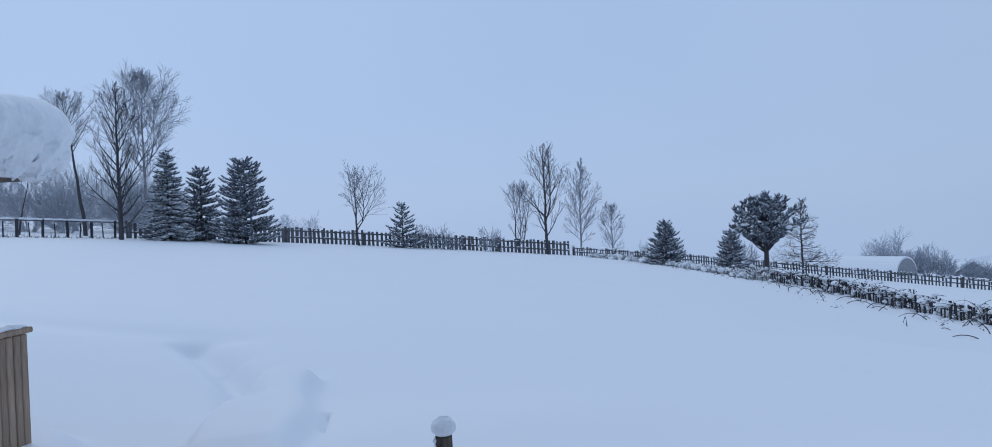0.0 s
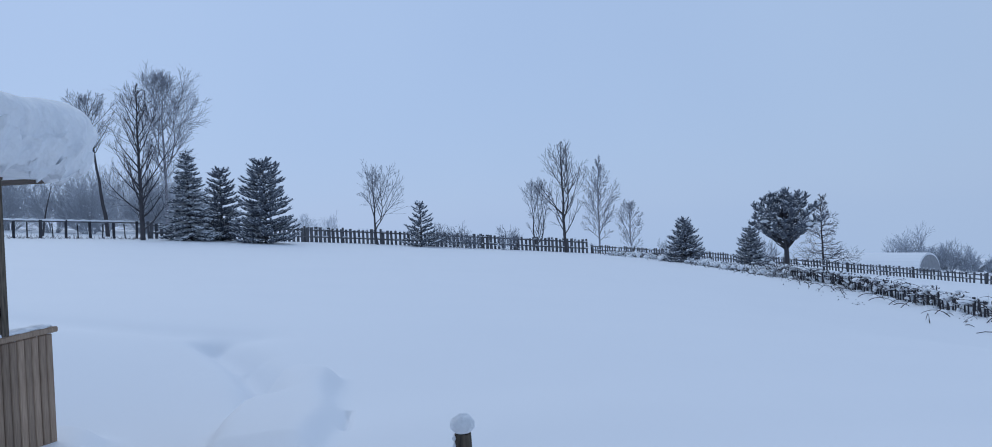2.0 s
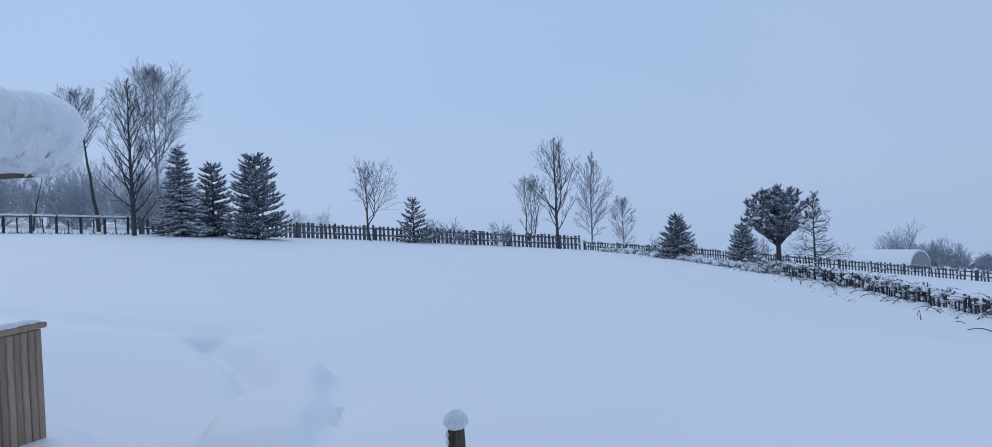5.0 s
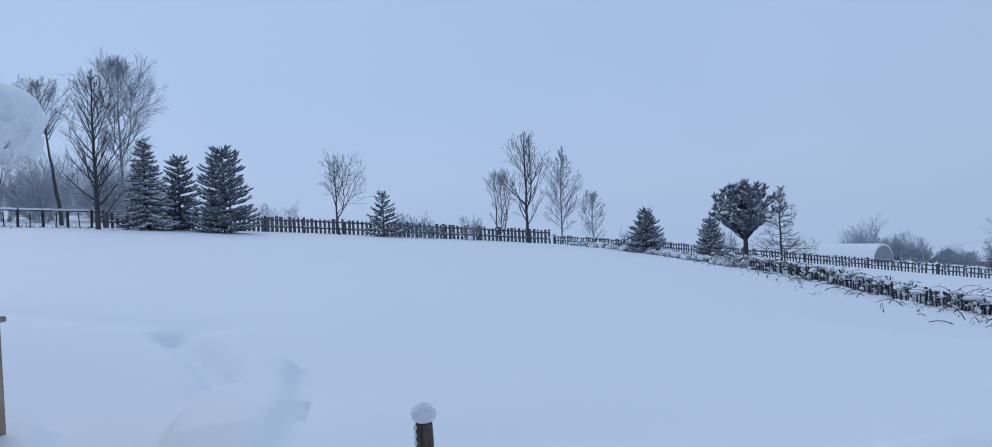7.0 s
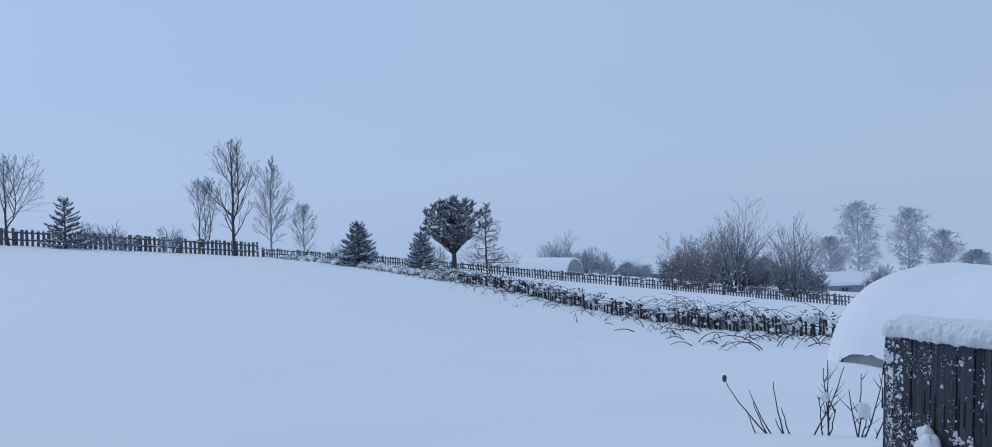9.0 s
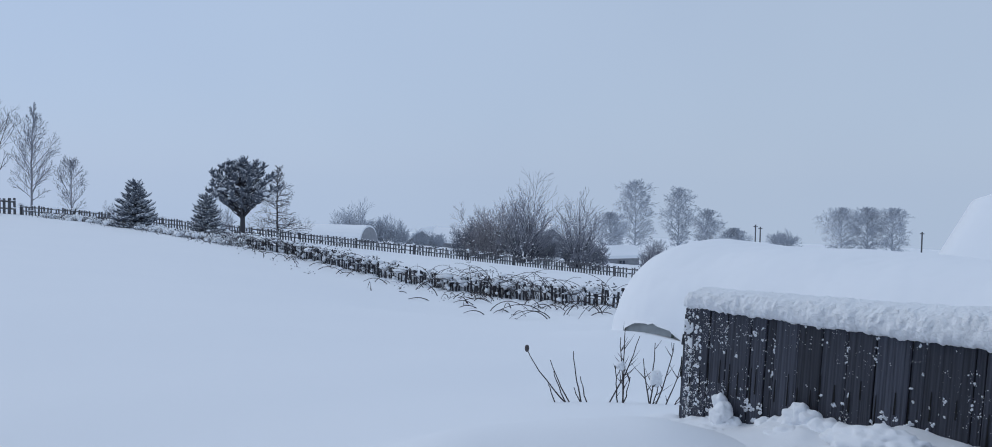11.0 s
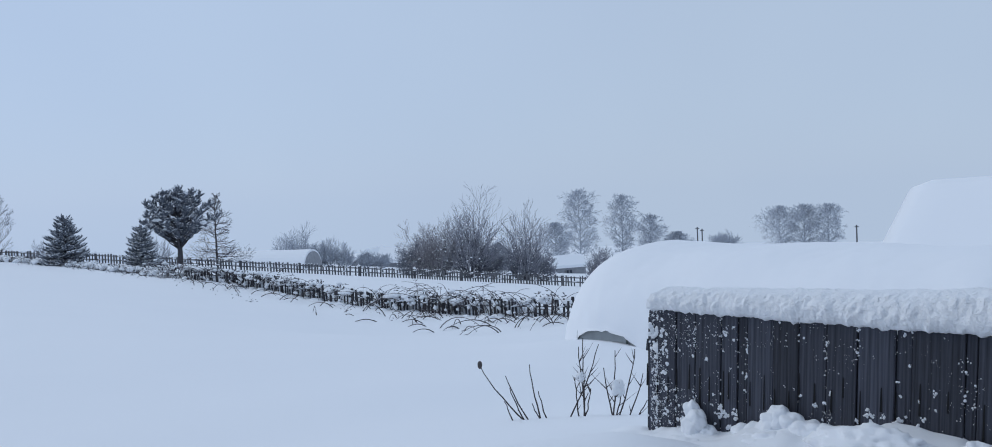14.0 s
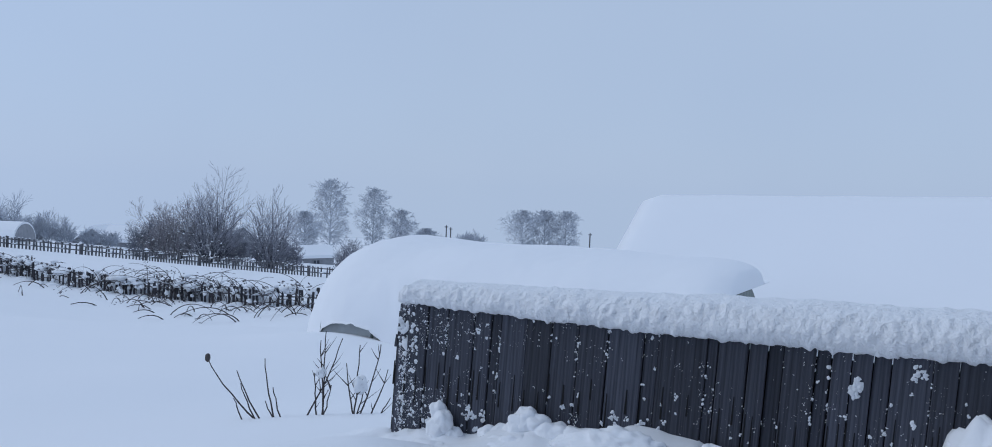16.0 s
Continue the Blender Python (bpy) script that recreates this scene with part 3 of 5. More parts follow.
def arching_cane(rng, cane, p, a, length, rise, radius, fall=0.17):
    d = Vector((math.cos(a), math.sin(a), rise)).normalized()
    pts, q = [p], p.copy()
    for k in range(9):
        d = (d + Vector((math.cos(a) * 0.08, math.sin(a) * 0.08, -fall)) + Vector((rng.uniform(-.07, .07), rng.uniform(-.07, .07), 0))).normalized()
        q = q + d * length / 9
        pts.append(q.copy())
    cane.path(pts, [radius * (1 - 0.07 * k) for k in range(10)], 4)
    return pts


def brambles():
    """Tangle of arching canes, withered leaf clumps and snow cushions along the low fence."""
    rng = random.Random(12)
    root = thing("bramble_hedge", (14, 32, ground_z(14, 32)), "tangled dark brambles with withered leaves under snow cushions", "shrub", kind="stuff")
    base = root.matrix_basis.inverted()
    cane, leaf, white = Tubes(), Tubes(), Tubes()

    def spot(s, side, up, jitter=0.25, out=0.0):
        x, y = on_line(HEDGE, s)
        x, y = x + side - 0.6 * out, y + rng.gauss(0, jitter) - 0.8 * out
        return base @ Vector((x, y, ground_z(x, y) + up))

    def leaf_clump(p, n, size):
        for k in range(n):
            q = p + Vector((rng.gauss(0, 0.06), rng.gauss(0, 0.06), rng.gauss(0, 0.05)))
            leaf.blade(q, Vector((rng.uniform(-1, 1), rng.uniform(-1, 1), rng.uniform(-1, .5))).normalized(), size * rng.uniform(0.7, 1.4), size * 0.36, Vector((0, 0, 1)))

    # leaf clumps at the top of the low fence, thick in some places and bare in others
    for i in range(600):
        s = rng.uniform(0.4, 1.0)
        if rng.random() > 0.5 + 0.9 * noise.noise((s * 21, 3.3, 0)):
            continue
        p = spot(s, rng.gauss(0.0, 0.2), rng.gauss(0.52, 0.09) * (0.72 + 0.33 * s))
        leaf_clump(p, rng.choice((3, 4, 6)), rng.uniform(0.08, 0.14))
        if rng.random() < 0.3:
            snow_lump(white, p + Vector((0, 0, 0.07)), rng.uniform(0.06, 0.12), 0.5, i, 2)
    # short upright twigs in the fence
    for i in range(90):
        s = rng.uniform(0.42, 1.0)
        p = spot(s, rng.gauss(-0.05, 0.2), -0.05)
        pts, rr = bent(rng, p, Vector((rng.uniform(-0.5, 0.5), rng.uniform(-0.5, 0.5), 1)), rng.uniform(0.4, 0.85), 0.011, 4, 0.15)
        cane.path(pts, rr, 3)
    # canes thrown over the bank behind
    for i in range(92):
        s = rng.uniform(0.5, 1.0) if i < 40 else rng.uniform(0.8, 1.0)
        pts = arching_cane(rng, cane, spot(s, rng.uniform(-0.3, 0.3), 0.1), rng.uniform(-1.0, 4.2), rng.uniform(0.9, 2.1), rng.uniform(1.6, 3.2), 0.013, 0.14)
        if rng.random() < 0.5:
            leaf_clump(pts[-2], 4, 0.08)
    # canes arching out and down over the open snow in front
    for i in range(95):
        s = rng.uniform(0.4, 0.75) if i < 34 else rng.uniform(0.78, 1.0)
        pts = arching_cane(rng, cane, spot(s, rng.uniform(-0.6, -0.1), -0.05, 0.4, (0.3 + 5.5 * rng.random() ** 1.3) * (0.35 + 0.65 * (s > 0.75))), rng.uniform(1.2, 6.4), rng.uniform(0.8, 2.0) * (0.4 + 0.65 * s), rng.uniform(0.9, 2.2), 0.0155, 0.22)
        if rng.random() < 0.35:
            leaf_clump(pts[-2], 3, 0.07)
    # dead stalks and leaves lying out on the snow
    for i in range(46):
        leaf_clump(spot(rng.uniform(0.42, 1.0), -0.4, 0.03, 0.5, 4.5 * rng.random()), rng.choice((2, 3, 5)), 0.07)
    # snow hanging in the fence, on its top and heaped at its foot
    for i in range(330):
        s = rng.uniform(0.42, 1.0)
        kind = rng.random()
        if kind < 0.2:
            snow_lump(white, spot(s, rng.gauss(-0.14, 0.05), rng.uniform(0.05, 0.42)), rng.uniform(0.04, 0.085), 1.0, i, 2)
        elif kind < 0.6:
            snow_lump(white, spot(s, rng.gauss(0.2, 0.15), rng.uniform(0.4, 0.52)), rng.uniform(0.1, 0.26), 0.42, i)
        else:
            snow_lump(white, spot(s, rng.gauss(-0.4, 0.16), rng.uniform(-0.1, 0.0)), rng.uniform(0.1, 0.24), 0.5, i)
    # the uphill half is snowed under: knobbly cushions with leaf tips and dry grass
    for i in range(330):
        s = rng.uniform(0.03, 0.47)
        w = rng.uniform(0.08, 0.22)
        c = spot(s, rng.gauss(-0.3, 0.4), rng.uniform(0.0, 0.22), 0.5)
        snow_lump(white, c, w, 0.6, i)
        for k in range(rng.choice((1, 2, 3))):
            leaf_clump(c + Vector((rng.uniform(-w, w), -w * 0.95, rng.uniform(-0.14, 0.12))), rng.choice((2, 4)), rng.uniform(0.07, 0.12))
    for i in range(620):
        s = rng.uniform(0.02, 0.5)
        p = spot(s, rng.gauss(-0.5, 0.5), -0.03, 0.5)
        pts, rr = bent(rng, p, Vector((rng.uniform(-0.9, 0.5), rng.uniform(-0.6, 0.6), 0.9)).normalized(), rng.uniform(0.25, 0.75), 0.009, 4, 0.2, -0.12)
        cane.path(pts, rr, 3)
    cane.link("canes", STALK, root, kind="stuff")
    leaf.link("leaves", LEAF_DRY, root, "withered dark leaves", kind="stuff")
    white.link("snow_load", SNOW, root, "snow cushions on the brambles", smooth=True, kind="stuff")


brambles()


def snow_bank():
    """Drifted bank just behind the low fence."""
    n = 120
    prof = [(-0.15, -0.3), (0.15, 0.45), (0.55, 0.62), (1.1, 0.6), (1.9, 0.38), (3.0, -0.1)]
    verts, faces = [], []
    for i in range(n + 1):
        s = i / n
        x, y = on_line(HEDGE[3:], s)
        w, h = 0.9 + 0.25 * noise.noise((s * 9, 0, 1)), 0.62 + 0.2 * noise.noise((s * 13, 4, 1))
        h *= min(1, s * 4) * min(1, (1.02 - s) * 9)
        for dx, dz in prof:
            px, py = x + 0.25 + dx * w, y + 0.12 * dx
            verts.append((px, py, ground_z(px, py) + dz * h + 0.03 * noise.noise((px * 2, py * 2, 0)) - 0.05))
    k = len(prof)
    for i in range(n):
        for j in range(k - 1):
            faces.append((i * k + j, i * k + j + 1, (i + 1) * k + j + 1, (i + 1) * k + j))
    tagged(link_mesh("snow_bank", verts, faces, SNOW, smooth=True), "drifted snow bank behind the low bramble fence", "snow bank", kind="structure")


snow_bank()

# ---- trees along the upper fence ----
bare_tree("bare_tree", -20.33, 45.68, 8.6, 4.8, "tall dark leafless tree with snow-dusted limbs", 21, limbs=40, kids=(7, 4), start=0.07, angle=58, lift=0.1, peak=0.2, low=0.9, fall=1.2, trunk_r=0.14, twig_r=0.0075)
bare_tree("birch_tree", -22.2, 53.6, 10.1, 4.2, "tall frosted birch with a dense rounded crown of fine twigs", 22, BARK_BIRCH, TWIG_FROST, start=0.33, limbs=46, kids=(9, 7), angle=56, peak=0.4, low=0.5, full=0.28,
          leaders=((0, 0, 1.0), (0.4, 0.07, 0.92), (0.45, -0.05, 0.95)), trunk_r=0.13, lift=0.07, twig_r=0.0085, even=True)
bare_tree("leaning_tree", -24.5, 50.3, 8.3, 3.8, "leafless tree leaning over the fence", 23, BARK, TWIG_FROST, start=0.6, limbs=26, kids=(7, 5), angle=50, lean=-0.12, trunk_r=0.13)
bare_tree("leaning_tree", -27.1, 47.85, 3.5, 1.3, "thin snow-dusted stem leaning by the fence", 24, BARK, TWIG_FROST, start=0.5, limbs=9, kids=(4, 3), lean=0.2, trunk_r=0.07)
for i, (x, y, h, w) in enumerate(((-44, 60, 6.5, 6), (-40, 63, 6, 6), (-37, 61, 5.6, 5.5), (-34, 66, 6.2, 6), (-31, 63, 5.7, 5.5), (-28, 67, 6.3, 6), (-26.5, 60, 5.0, 4.5), (-23.6, 60, 4.6, 4.6), (-47, 56, 6, 6), (-35, 56, 4.4, 5.0), (-31, 56, 4.2, 5.0), (-28, 55, 3.6, 4.2))):
    bare_shrub("thicket_shrub", x, y, h, w, "dense frosted thicket paled for haze behind the upper fence", 100 + i, TWIG_THICKET, TWIG_THICKET, stems=26, kids=(8, 5), twig_r=0.013, group="thicket behind the fence", flecks=26)
conifer("spruce_tree", -18.42, 47.45, 5.3, 2.9, "slender spruce loaded with snow by the fence", 31, levels=24, per=13, snow=0.8, droop=-0.32, upturn=0.1, shoot=0.27, thick=0.06, taper=0.92, gap=0.12)
conifer("pine_tree", -17.47, 50.04, 4.4, 2.7, "young dark pine dusted with snow by the fence", 32, levels=19, per=11, needle=NEEDLE, snow=0.32, droop=-0.08, upturn=0.14, shoot=0.32, thick=0.062, taper=0.7)
conifer("pine_tree", -14.22, 47.9, 4.95, 3.3, "bushy dark pine dusted with snow by the fence", 33, levels=20, per=12, needle=NEEDLE, snow=0.28, droop=-0.08, upturn=0.14, shoot=0.34, thick=0.065, taper=0.55)
bare_tree("small_birch", -8.85, 54.3, 4.95, 3.9, "small frosted birch in front of the picket fence", 34, BARK, TWIG_FROST, start=0.25, limbs=24, kids=(6, 4), angle=46, peak=0.18, low=1.0, fall=1.0, leaders=((0, -0.03, 1.0), (0.2, 0.07, 0.93)), trunk_r=0.085, lift=0.03)
conifer("spruce_tree", -6.06, 54.46, 2.95, 2.3, "small sparse spruce in front of the picket fence", 35, levels=10, per=9, snow=0.5, needle=NEEDLE, droop=0.05, upturn=0.12, shoot=0.26, thick=0.05, gap=0.15, taper=0.7)
for i, (x, y, h, w, lab) in enumerate(((-5.0, 55.4, 1.9, 1.7, "bare frosted shrub by the picket fence"), (-3.9, 55.9, 2.05, 2.2, "bare frosted shrub by the picket fence"), (-2.9, 56.0, 1.2, 1.8, "bare frosted shrub by the picket fence"),
                                       (-0.44, 57.0, 2.1, 2.2, "bare frosted shrub by the picket fence"), (-16.44, 74.2, 2.7, 2.4, "snow-dusted shrub beyond the fence, paled for haze"),
                                       (-18.5, 73.7, 2.6, 2.8, "snow-dusted shrub beyond the fence, paled for haze"), (11.4, 65.0, 1.75, 1.3, "bare frosted shrub beyond the corner"), (18.4, 62, 2.2, 2.2, "bare frosted shrub beyond the low fence"))):
    # shrubs past y 70 take the twigs paled for haze
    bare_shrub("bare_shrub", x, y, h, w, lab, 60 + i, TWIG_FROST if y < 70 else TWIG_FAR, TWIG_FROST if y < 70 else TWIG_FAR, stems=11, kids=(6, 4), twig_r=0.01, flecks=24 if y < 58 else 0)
bare_tree("bare_tree", 1.6, 59.9, 4.7, 2.2, "slim leafless tree with several upright stems", 41, BARK, TWIG_FROST, start=0.15, limbs=33, kids=(6, 3), angle=32, low=0.6,
          leaders=((0, -0.05, 0.96), (0.05, 0.1, 1.0), (0.05, 0.03, 0.86)), trunk_r=0.065, lift=0.1)
bare_tree("bare_tree", 3.5, 57.9, 7.6, 4.5, "tall leafless tree with rising limbs at the fence corner", 42, BARK, TWIG, start=0.14, limbs=34, kids=(7, 3), angle=52, lift=0.11, peak=0.2, low=1.0, fall=1.2,
          leaders=((0, -0.012, 1.0), (0.28, 0.035, 0.93)), trunk_r=0.12)
bare_tree("birch_tree", 6.25, 62.7, 7.2, 3.5, "frosted birch behind the fence corner", 43, BARK_BIRCH, TWIG_FROST, start=0.14, limbs=38, kids=(8, 5), angle=52, peak=0.25, low=0.8, fall=1.1, trunk_r=0.08, lean=0.03)
bare_tree("birch_tree", 8.56, 62.4, 3.85, 2.4, "low frosted birch behind the fence corner", 44, BARK_BIRCH, TWIG_FROST, start=0.08, limbs=26, kids=(7, 4), angle=48, low=0.7, lift=0.08)
conifer("pine_tree", 9.32, 46.58, 2.5, 2.3, "short bushy dark pine rising from the snowy hedge", 45, levels=14, per=12, needle=NEEDLE, snow=0.35, droop=-0.05, upturn=0.12, shoot=0.28, thick=0.055, taper=1.0)
conifer("spruce_tree", 13.37, 48.18, 2.3, 1.7, "small snow-dusted spruce by the low fence", 46, levels=16, per=11, snow=0.6, droop=-0.1, upturn=0.15, shoot=0.22, thick=0.048, taper=0.75)
crowned_pine("pine_tree", 16.42, 51.45, 4.95, 4.75, "dark pine with a broad rounded crown on a bare trunk", 47)
bare_tree("larch_tree", 19.72, 54.54, 5.0, 4.6, "leafless larch with level whorled branches", 48, BARK, TWIG, start=0.08, limbs=110, kids=(8, 3), angle=96, lift=0.02, peak=0.1, low=0.95, fall=0.85, spread=42, trunk_r=0.085, twig_r=0.008, leaders=((0, 0, 0.98), (0.72, 0.04, 0.95)))


# ---- village in the valley ----
def arch_barn():
    root = thing("arched_barn", (36.9, 85.2, -6.95), "low arched barn with a snow-covered round roof", "barn", turn=-52)
    for name, r, mtl, lo, hi, lab in (("wall", 1.0, WALL_FAR, -4.5, 4.5, ""), ("snow_load", 1.13, SNOW, -4.6, 4.4, "snow blanket on the round roof")):
        verts, faces, n = [], [], 14
        for x in (lo, hi):
            for k in range(n + 1):
                a = math.pi * k / n
                verts.append((x, math.cos(a) * 1.9 * r, math.sin(a) * 1.65 * r + 0.1))
        for k in range(n):
            faces.append((k, k + 1, n + 2 + k, n + 1 + k))
        faces += [tuple(range(n, -1, -1)), tuple(range(n + 1, 2 * n + 2))]
        link_mesh(name, verts, faces, mtl, root, lab, smooth=False)


def gable_house(name, x, y, length, depth, wall_h, roof_h, turn, label, wall=None, windows=1, z=None, chimney=False):
    root = thing(name, (x, y, ground_z(x, y) if z is None else z), label, "house", turn=turn)
    bm = bmesh.new()
    vs = [bm.verts.new(p) for p in ((-length / 2, -depth / 2, -0.5), (length / 2, -depth / 2, -0.5), (length / 2, depth / 2, -0.5), (-length / 2, depth / 2, -0.5),
                                    (-length / 2, -depth / 2, wall_h), (length / 2, -depth / 2, wall_h), (length / 2, depth / 2, wall_h), (-length / 2, depth / 2, wall_h),
                                    (-length / 2, 0, wall_h + roof_h), (length / 2, 0, wall_h + roof_h))]
    for f in ((0, 1, 5, 4), (2, 3, 7, 6), (1, 2, 6, 9, 5), (3, 0, 4, 8, 7), (4, 5, 9, 8), (6, 7, 8, 9)):
        bm.faces.new([vs[i] for i in f])
    part("wall", bm, wall or WALL_FAR, root)
    bm = bmesh.new()
    e, o = 0.35, 0.4
    top = [(-length / 2 - o, -depth / 2 - e), (-length / 2 - o, 0), (-length / 2 - o, depth / 2 + e), (length / 2 + o, -depth / 2 - e), (length / 2 + o, 0), (length / 2 + o, depth / 2 + e)]
    zz = [wall_h - 0.1, wall_h + roof_h + 0.05, wall_h - 0.1] * 2
    lowv = [bm.verts.new((p[0], p[1], h)) for p, h in zip(top, zz)]
    upv = [bm.verts.new((p[0], p[1], h + 0.38)) for p, h in zip(top, zz)]
    for a, b in ((0, 1), (1, 2)):
        bm.faces.new((upv[a], upv[a + 3], upv[b + 3], upv[b]))
        bm.faces.new((lowv[a], lowv[b], lowv[b + 3], lowv[a + 3]))
        bm.faces.new((lowv[a], upv[a], upv[b], lowv[b]))
        bm.faces.new((lowv[a + 3], lowv[b + 3], upv[b + 3], upv[a + 3]))
    for a in (0, 2):
        bm.faces.new((lowv[a], lowv[a + 3], upv[a + 3], upv[a]))
    bmesh.ops.recalc_face_normals(bm, faces=bm.faces[:])
    part("roof", bm, SNOW, root, "roof under a thick snow blanket")
    for i in range(windows):
        for side in ("x", "y"):
            bm = bmesh.new()
            if side == "x":
                box(bm, (-length / 2 - 0.02, (i - (windows - 1) / 2) * 1.6, wall_h * 0.55), (0.08, 0.9, 0.9))
            else:
                box(bm, ((i - (windows - 1) / 2) * 2.2, -depth / 2 - 0.02, wall_h * 0.55), (0.9, 0.08, 0.9))
            win = part("window", bm, PANE_DARK, root)
            for k in (-0.45, 0.0, 0.45):
                bm = bmesh.new()
                if side == "x":
                    box(bm, (-length / 2 - 0.07, (i - (windows - 1) / 2) * 1.6 + k, wall_h * 0.55), (0.05, 0.09, 0.96))
                else:
                    box(bm, ((i - (windows - 1) / 2) * 2.2 + k, -depth / 2 - 0.07, wall_h * 0.55), (0.09, 0.05, 0.96))
                part("frame_bar", bm, WALL_FAR, win)
    if chimney:
        bm = bmesh.new()
        box(bm, (length * 0.15, 0, wall_h + roof_h + 0.6), (0.6, 0.6, 1.2))
        part("chimney", bm, WALL_DARK, root)
    return root


arch_barn()
gable_house("wooden_hut", 75.3, 82.2, 5.0, 3.8, 1.9, 1.0, -15, "grey wooden hut with snow on its roof and a small window", z=-11.7)
gable_house("house", 60.5, 105, 5.5, 5, 1.2, 1.7, 40, "distant grey house with a snowy gable roof", WALL_FAR, z=-10.2)
gable_house("house", 62.5, 100, 6.5, 4, 1.2, 1.5, -50, "distant low house with a wide snowy roof", WALL_FAR, z=-9.9)
gable_house("house", 56.2, 71.8, 3.2, 3.2, 0.9, 1.6, 60, "dark village house between frosted bushes", WALL_FAR, z=-7.6)
for i, (x, y, h) in enumerate(((62, 97.5, 2.2), (58.5, 103.0, 1.7))):
    conifer("spruce_tree", x, y, h, 1.5, "small distant snow-dusted spruce", 70 + i, levels=8, per=7, snow=0.5, shoot=0.25, thick=0.06, group="village spruces")
for i, (x, y, h, w, tw, lab) in enumerate(((35.6, 56.5, 3.4, 2.4, TWIG_FROST, "low frosted bush behind the lower fence"), (36.5, 55.8, 4.9, 3.3, TWIG_RED, "dense brown bush behind the lower fence"), (37.6, 55.2, 5.4, 3.4, TWIG_RED, "dense brown bush behind the lower fence"),
                                      (39.5, 53.8, 7.7, 5.0, TWIG_BUSH, "tall vase-shaped bush with snow in its twigs"), (42.66, 51.3, 6.7, 3.6, TWIG_BUSH, "tall vase-shaped bush with snow in its twigs"),
                                      (41.2, 53.6, 3.2, 3.0, TWIG_BUSH, "low frosted bush behind the lower fence"), (44.4, 50.9, 3.0, 2.6, TWIG_BUSH, "low frosted bush behind the lower fence"), (48.6, 48.8, 3.9, 2.4, TWIG_BUSH, "low frosted bush behind the lower fence"))):
    bare_shrub("village_shrub", x, y, h, w, lab, 80 + i, TWIG, tw, stems=36 if h > 6 else 28, kids=(14, 7), twig_r=0.0095, group="bushes behind the lower fence", flecks=170, lift=0.06, full=0.2)
# far crowns: haze is in the twig colour
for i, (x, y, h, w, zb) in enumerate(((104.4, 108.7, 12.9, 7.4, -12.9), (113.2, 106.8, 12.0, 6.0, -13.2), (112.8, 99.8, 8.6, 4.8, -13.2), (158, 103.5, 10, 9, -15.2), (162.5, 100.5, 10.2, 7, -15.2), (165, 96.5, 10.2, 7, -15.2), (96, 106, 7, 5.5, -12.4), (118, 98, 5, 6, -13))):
    bare_tree("birch_tree", x, y, h, w, "distant birch with a drooping crown paled for haze", 90 + i, TWIG_FAR, TWIG_FAR, start=0.1, limbs=66, kids=(9, 7), angle=56, peak=0.4, low=0.6, lift=-0.07, spread=48, twig_r=0.021, base_z=zb, group="distant birches", trunk_r=0.15, fall=1.7)
bare_shrub("far_bush", 160.9, 119.8, 5, 9, "distant rounded bush paled for haze", 99, TWIG_FAR, TWIG_FAR, stems=26, kids=(8, 5), twig_r=0.03, base_z=-15.5, flecks=20)
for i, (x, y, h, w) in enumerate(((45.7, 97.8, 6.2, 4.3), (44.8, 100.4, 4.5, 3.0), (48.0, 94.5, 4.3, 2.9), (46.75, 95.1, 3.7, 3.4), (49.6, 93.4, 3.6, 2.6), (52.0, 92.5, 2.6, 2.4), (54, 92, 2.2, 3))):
    bare_shrub("hazed_tree", x, y, h, w, "tree behind the arched barn, paled for haze", 120 + i, TWIG_FAR, TWIG_FAR, stems=20, kids=(9, 6), twig_r=0.018, group="trees behind the barn", lift=0.04)


def utility_pole(x, y, z, h):
    root = thing("utility_pole", (x, y, z), "distant dark wooden utility pole", "utility pole", "utility poles")
    t = Tubes()
    t.path([Vector((0, 0, 0)), Vector((0, 0, h))], [0.14, 0.11], 8)
    t.link("pole", WOOD_GREY, root)
    t = Tubes()
    t.path([Vector((-0.3, 0.2, h - 0.3)), Vector((0.3, -0.2, h - 0.3))], [0.08, 0.08], 4)
    t.link("crossarm", WOOD_GREY, root)


utility_pole(125.8, 99.8, -13.6, 6.0)
utility_pole(126.9, 99.6, -13.6, 5.6)
utility_pole(140.7, 77.1, -13.5, 5.5)


# ---- near things: plank fence, greenhouse, shed, porch, post ----
def rough_loaf(name, path, profile, material, parent, label, amp, freq, smooth=True, ends=True, seed=0):
    """Snow lying along a line: profile of (across, up) carried along the points, made uneven, ends rounded off."""
    verts, faces = [], []
    n, k = len(path), len(profile)
    for i, (p, s) in enumerate(path):
        q = path[min(i + 1, n - 1)][0] - path[max(i - 1, 0)][0]
        q.normalize()
        side = Vector((q.y, -q.x, 0)).normalized()
        for a, u in profile:
            v = p + side * a * s + Vector((0, 0, u * s))
            d = noise.noise(v * freq + Vector((seed, 0, 0))) * amp + noise.noise(v * freq * 2.7) * amp * 0.5
            out = (side * a + Vector((0, 0, u))).normalized()
            verts.append(tuple(v + out * d))
    for i in range(n - 1):
        for j in range(k):
            j2 = (j + 1) % k
            faces.append((i * k + j, i * k + j2, (i + 1) * k + j2, (i + 1) * k + j))
    if ends:
        faces += [tuple(range(k - 1, -1, -1)), tuple(range((n - 1) * k, n * k))]
    return link_mesh(name, verts, faces, material, parent, label, smooth)


FA, FB = Vector((3.0, 3.336, -0.555)), Vector((3.95, -1.6, -0.53))
F_DIR = (FB - FA).normalized()
F_OUT = Vector((F_DIR.y, -F_DIR.x, 0)).normalized()      # towards the camera's side


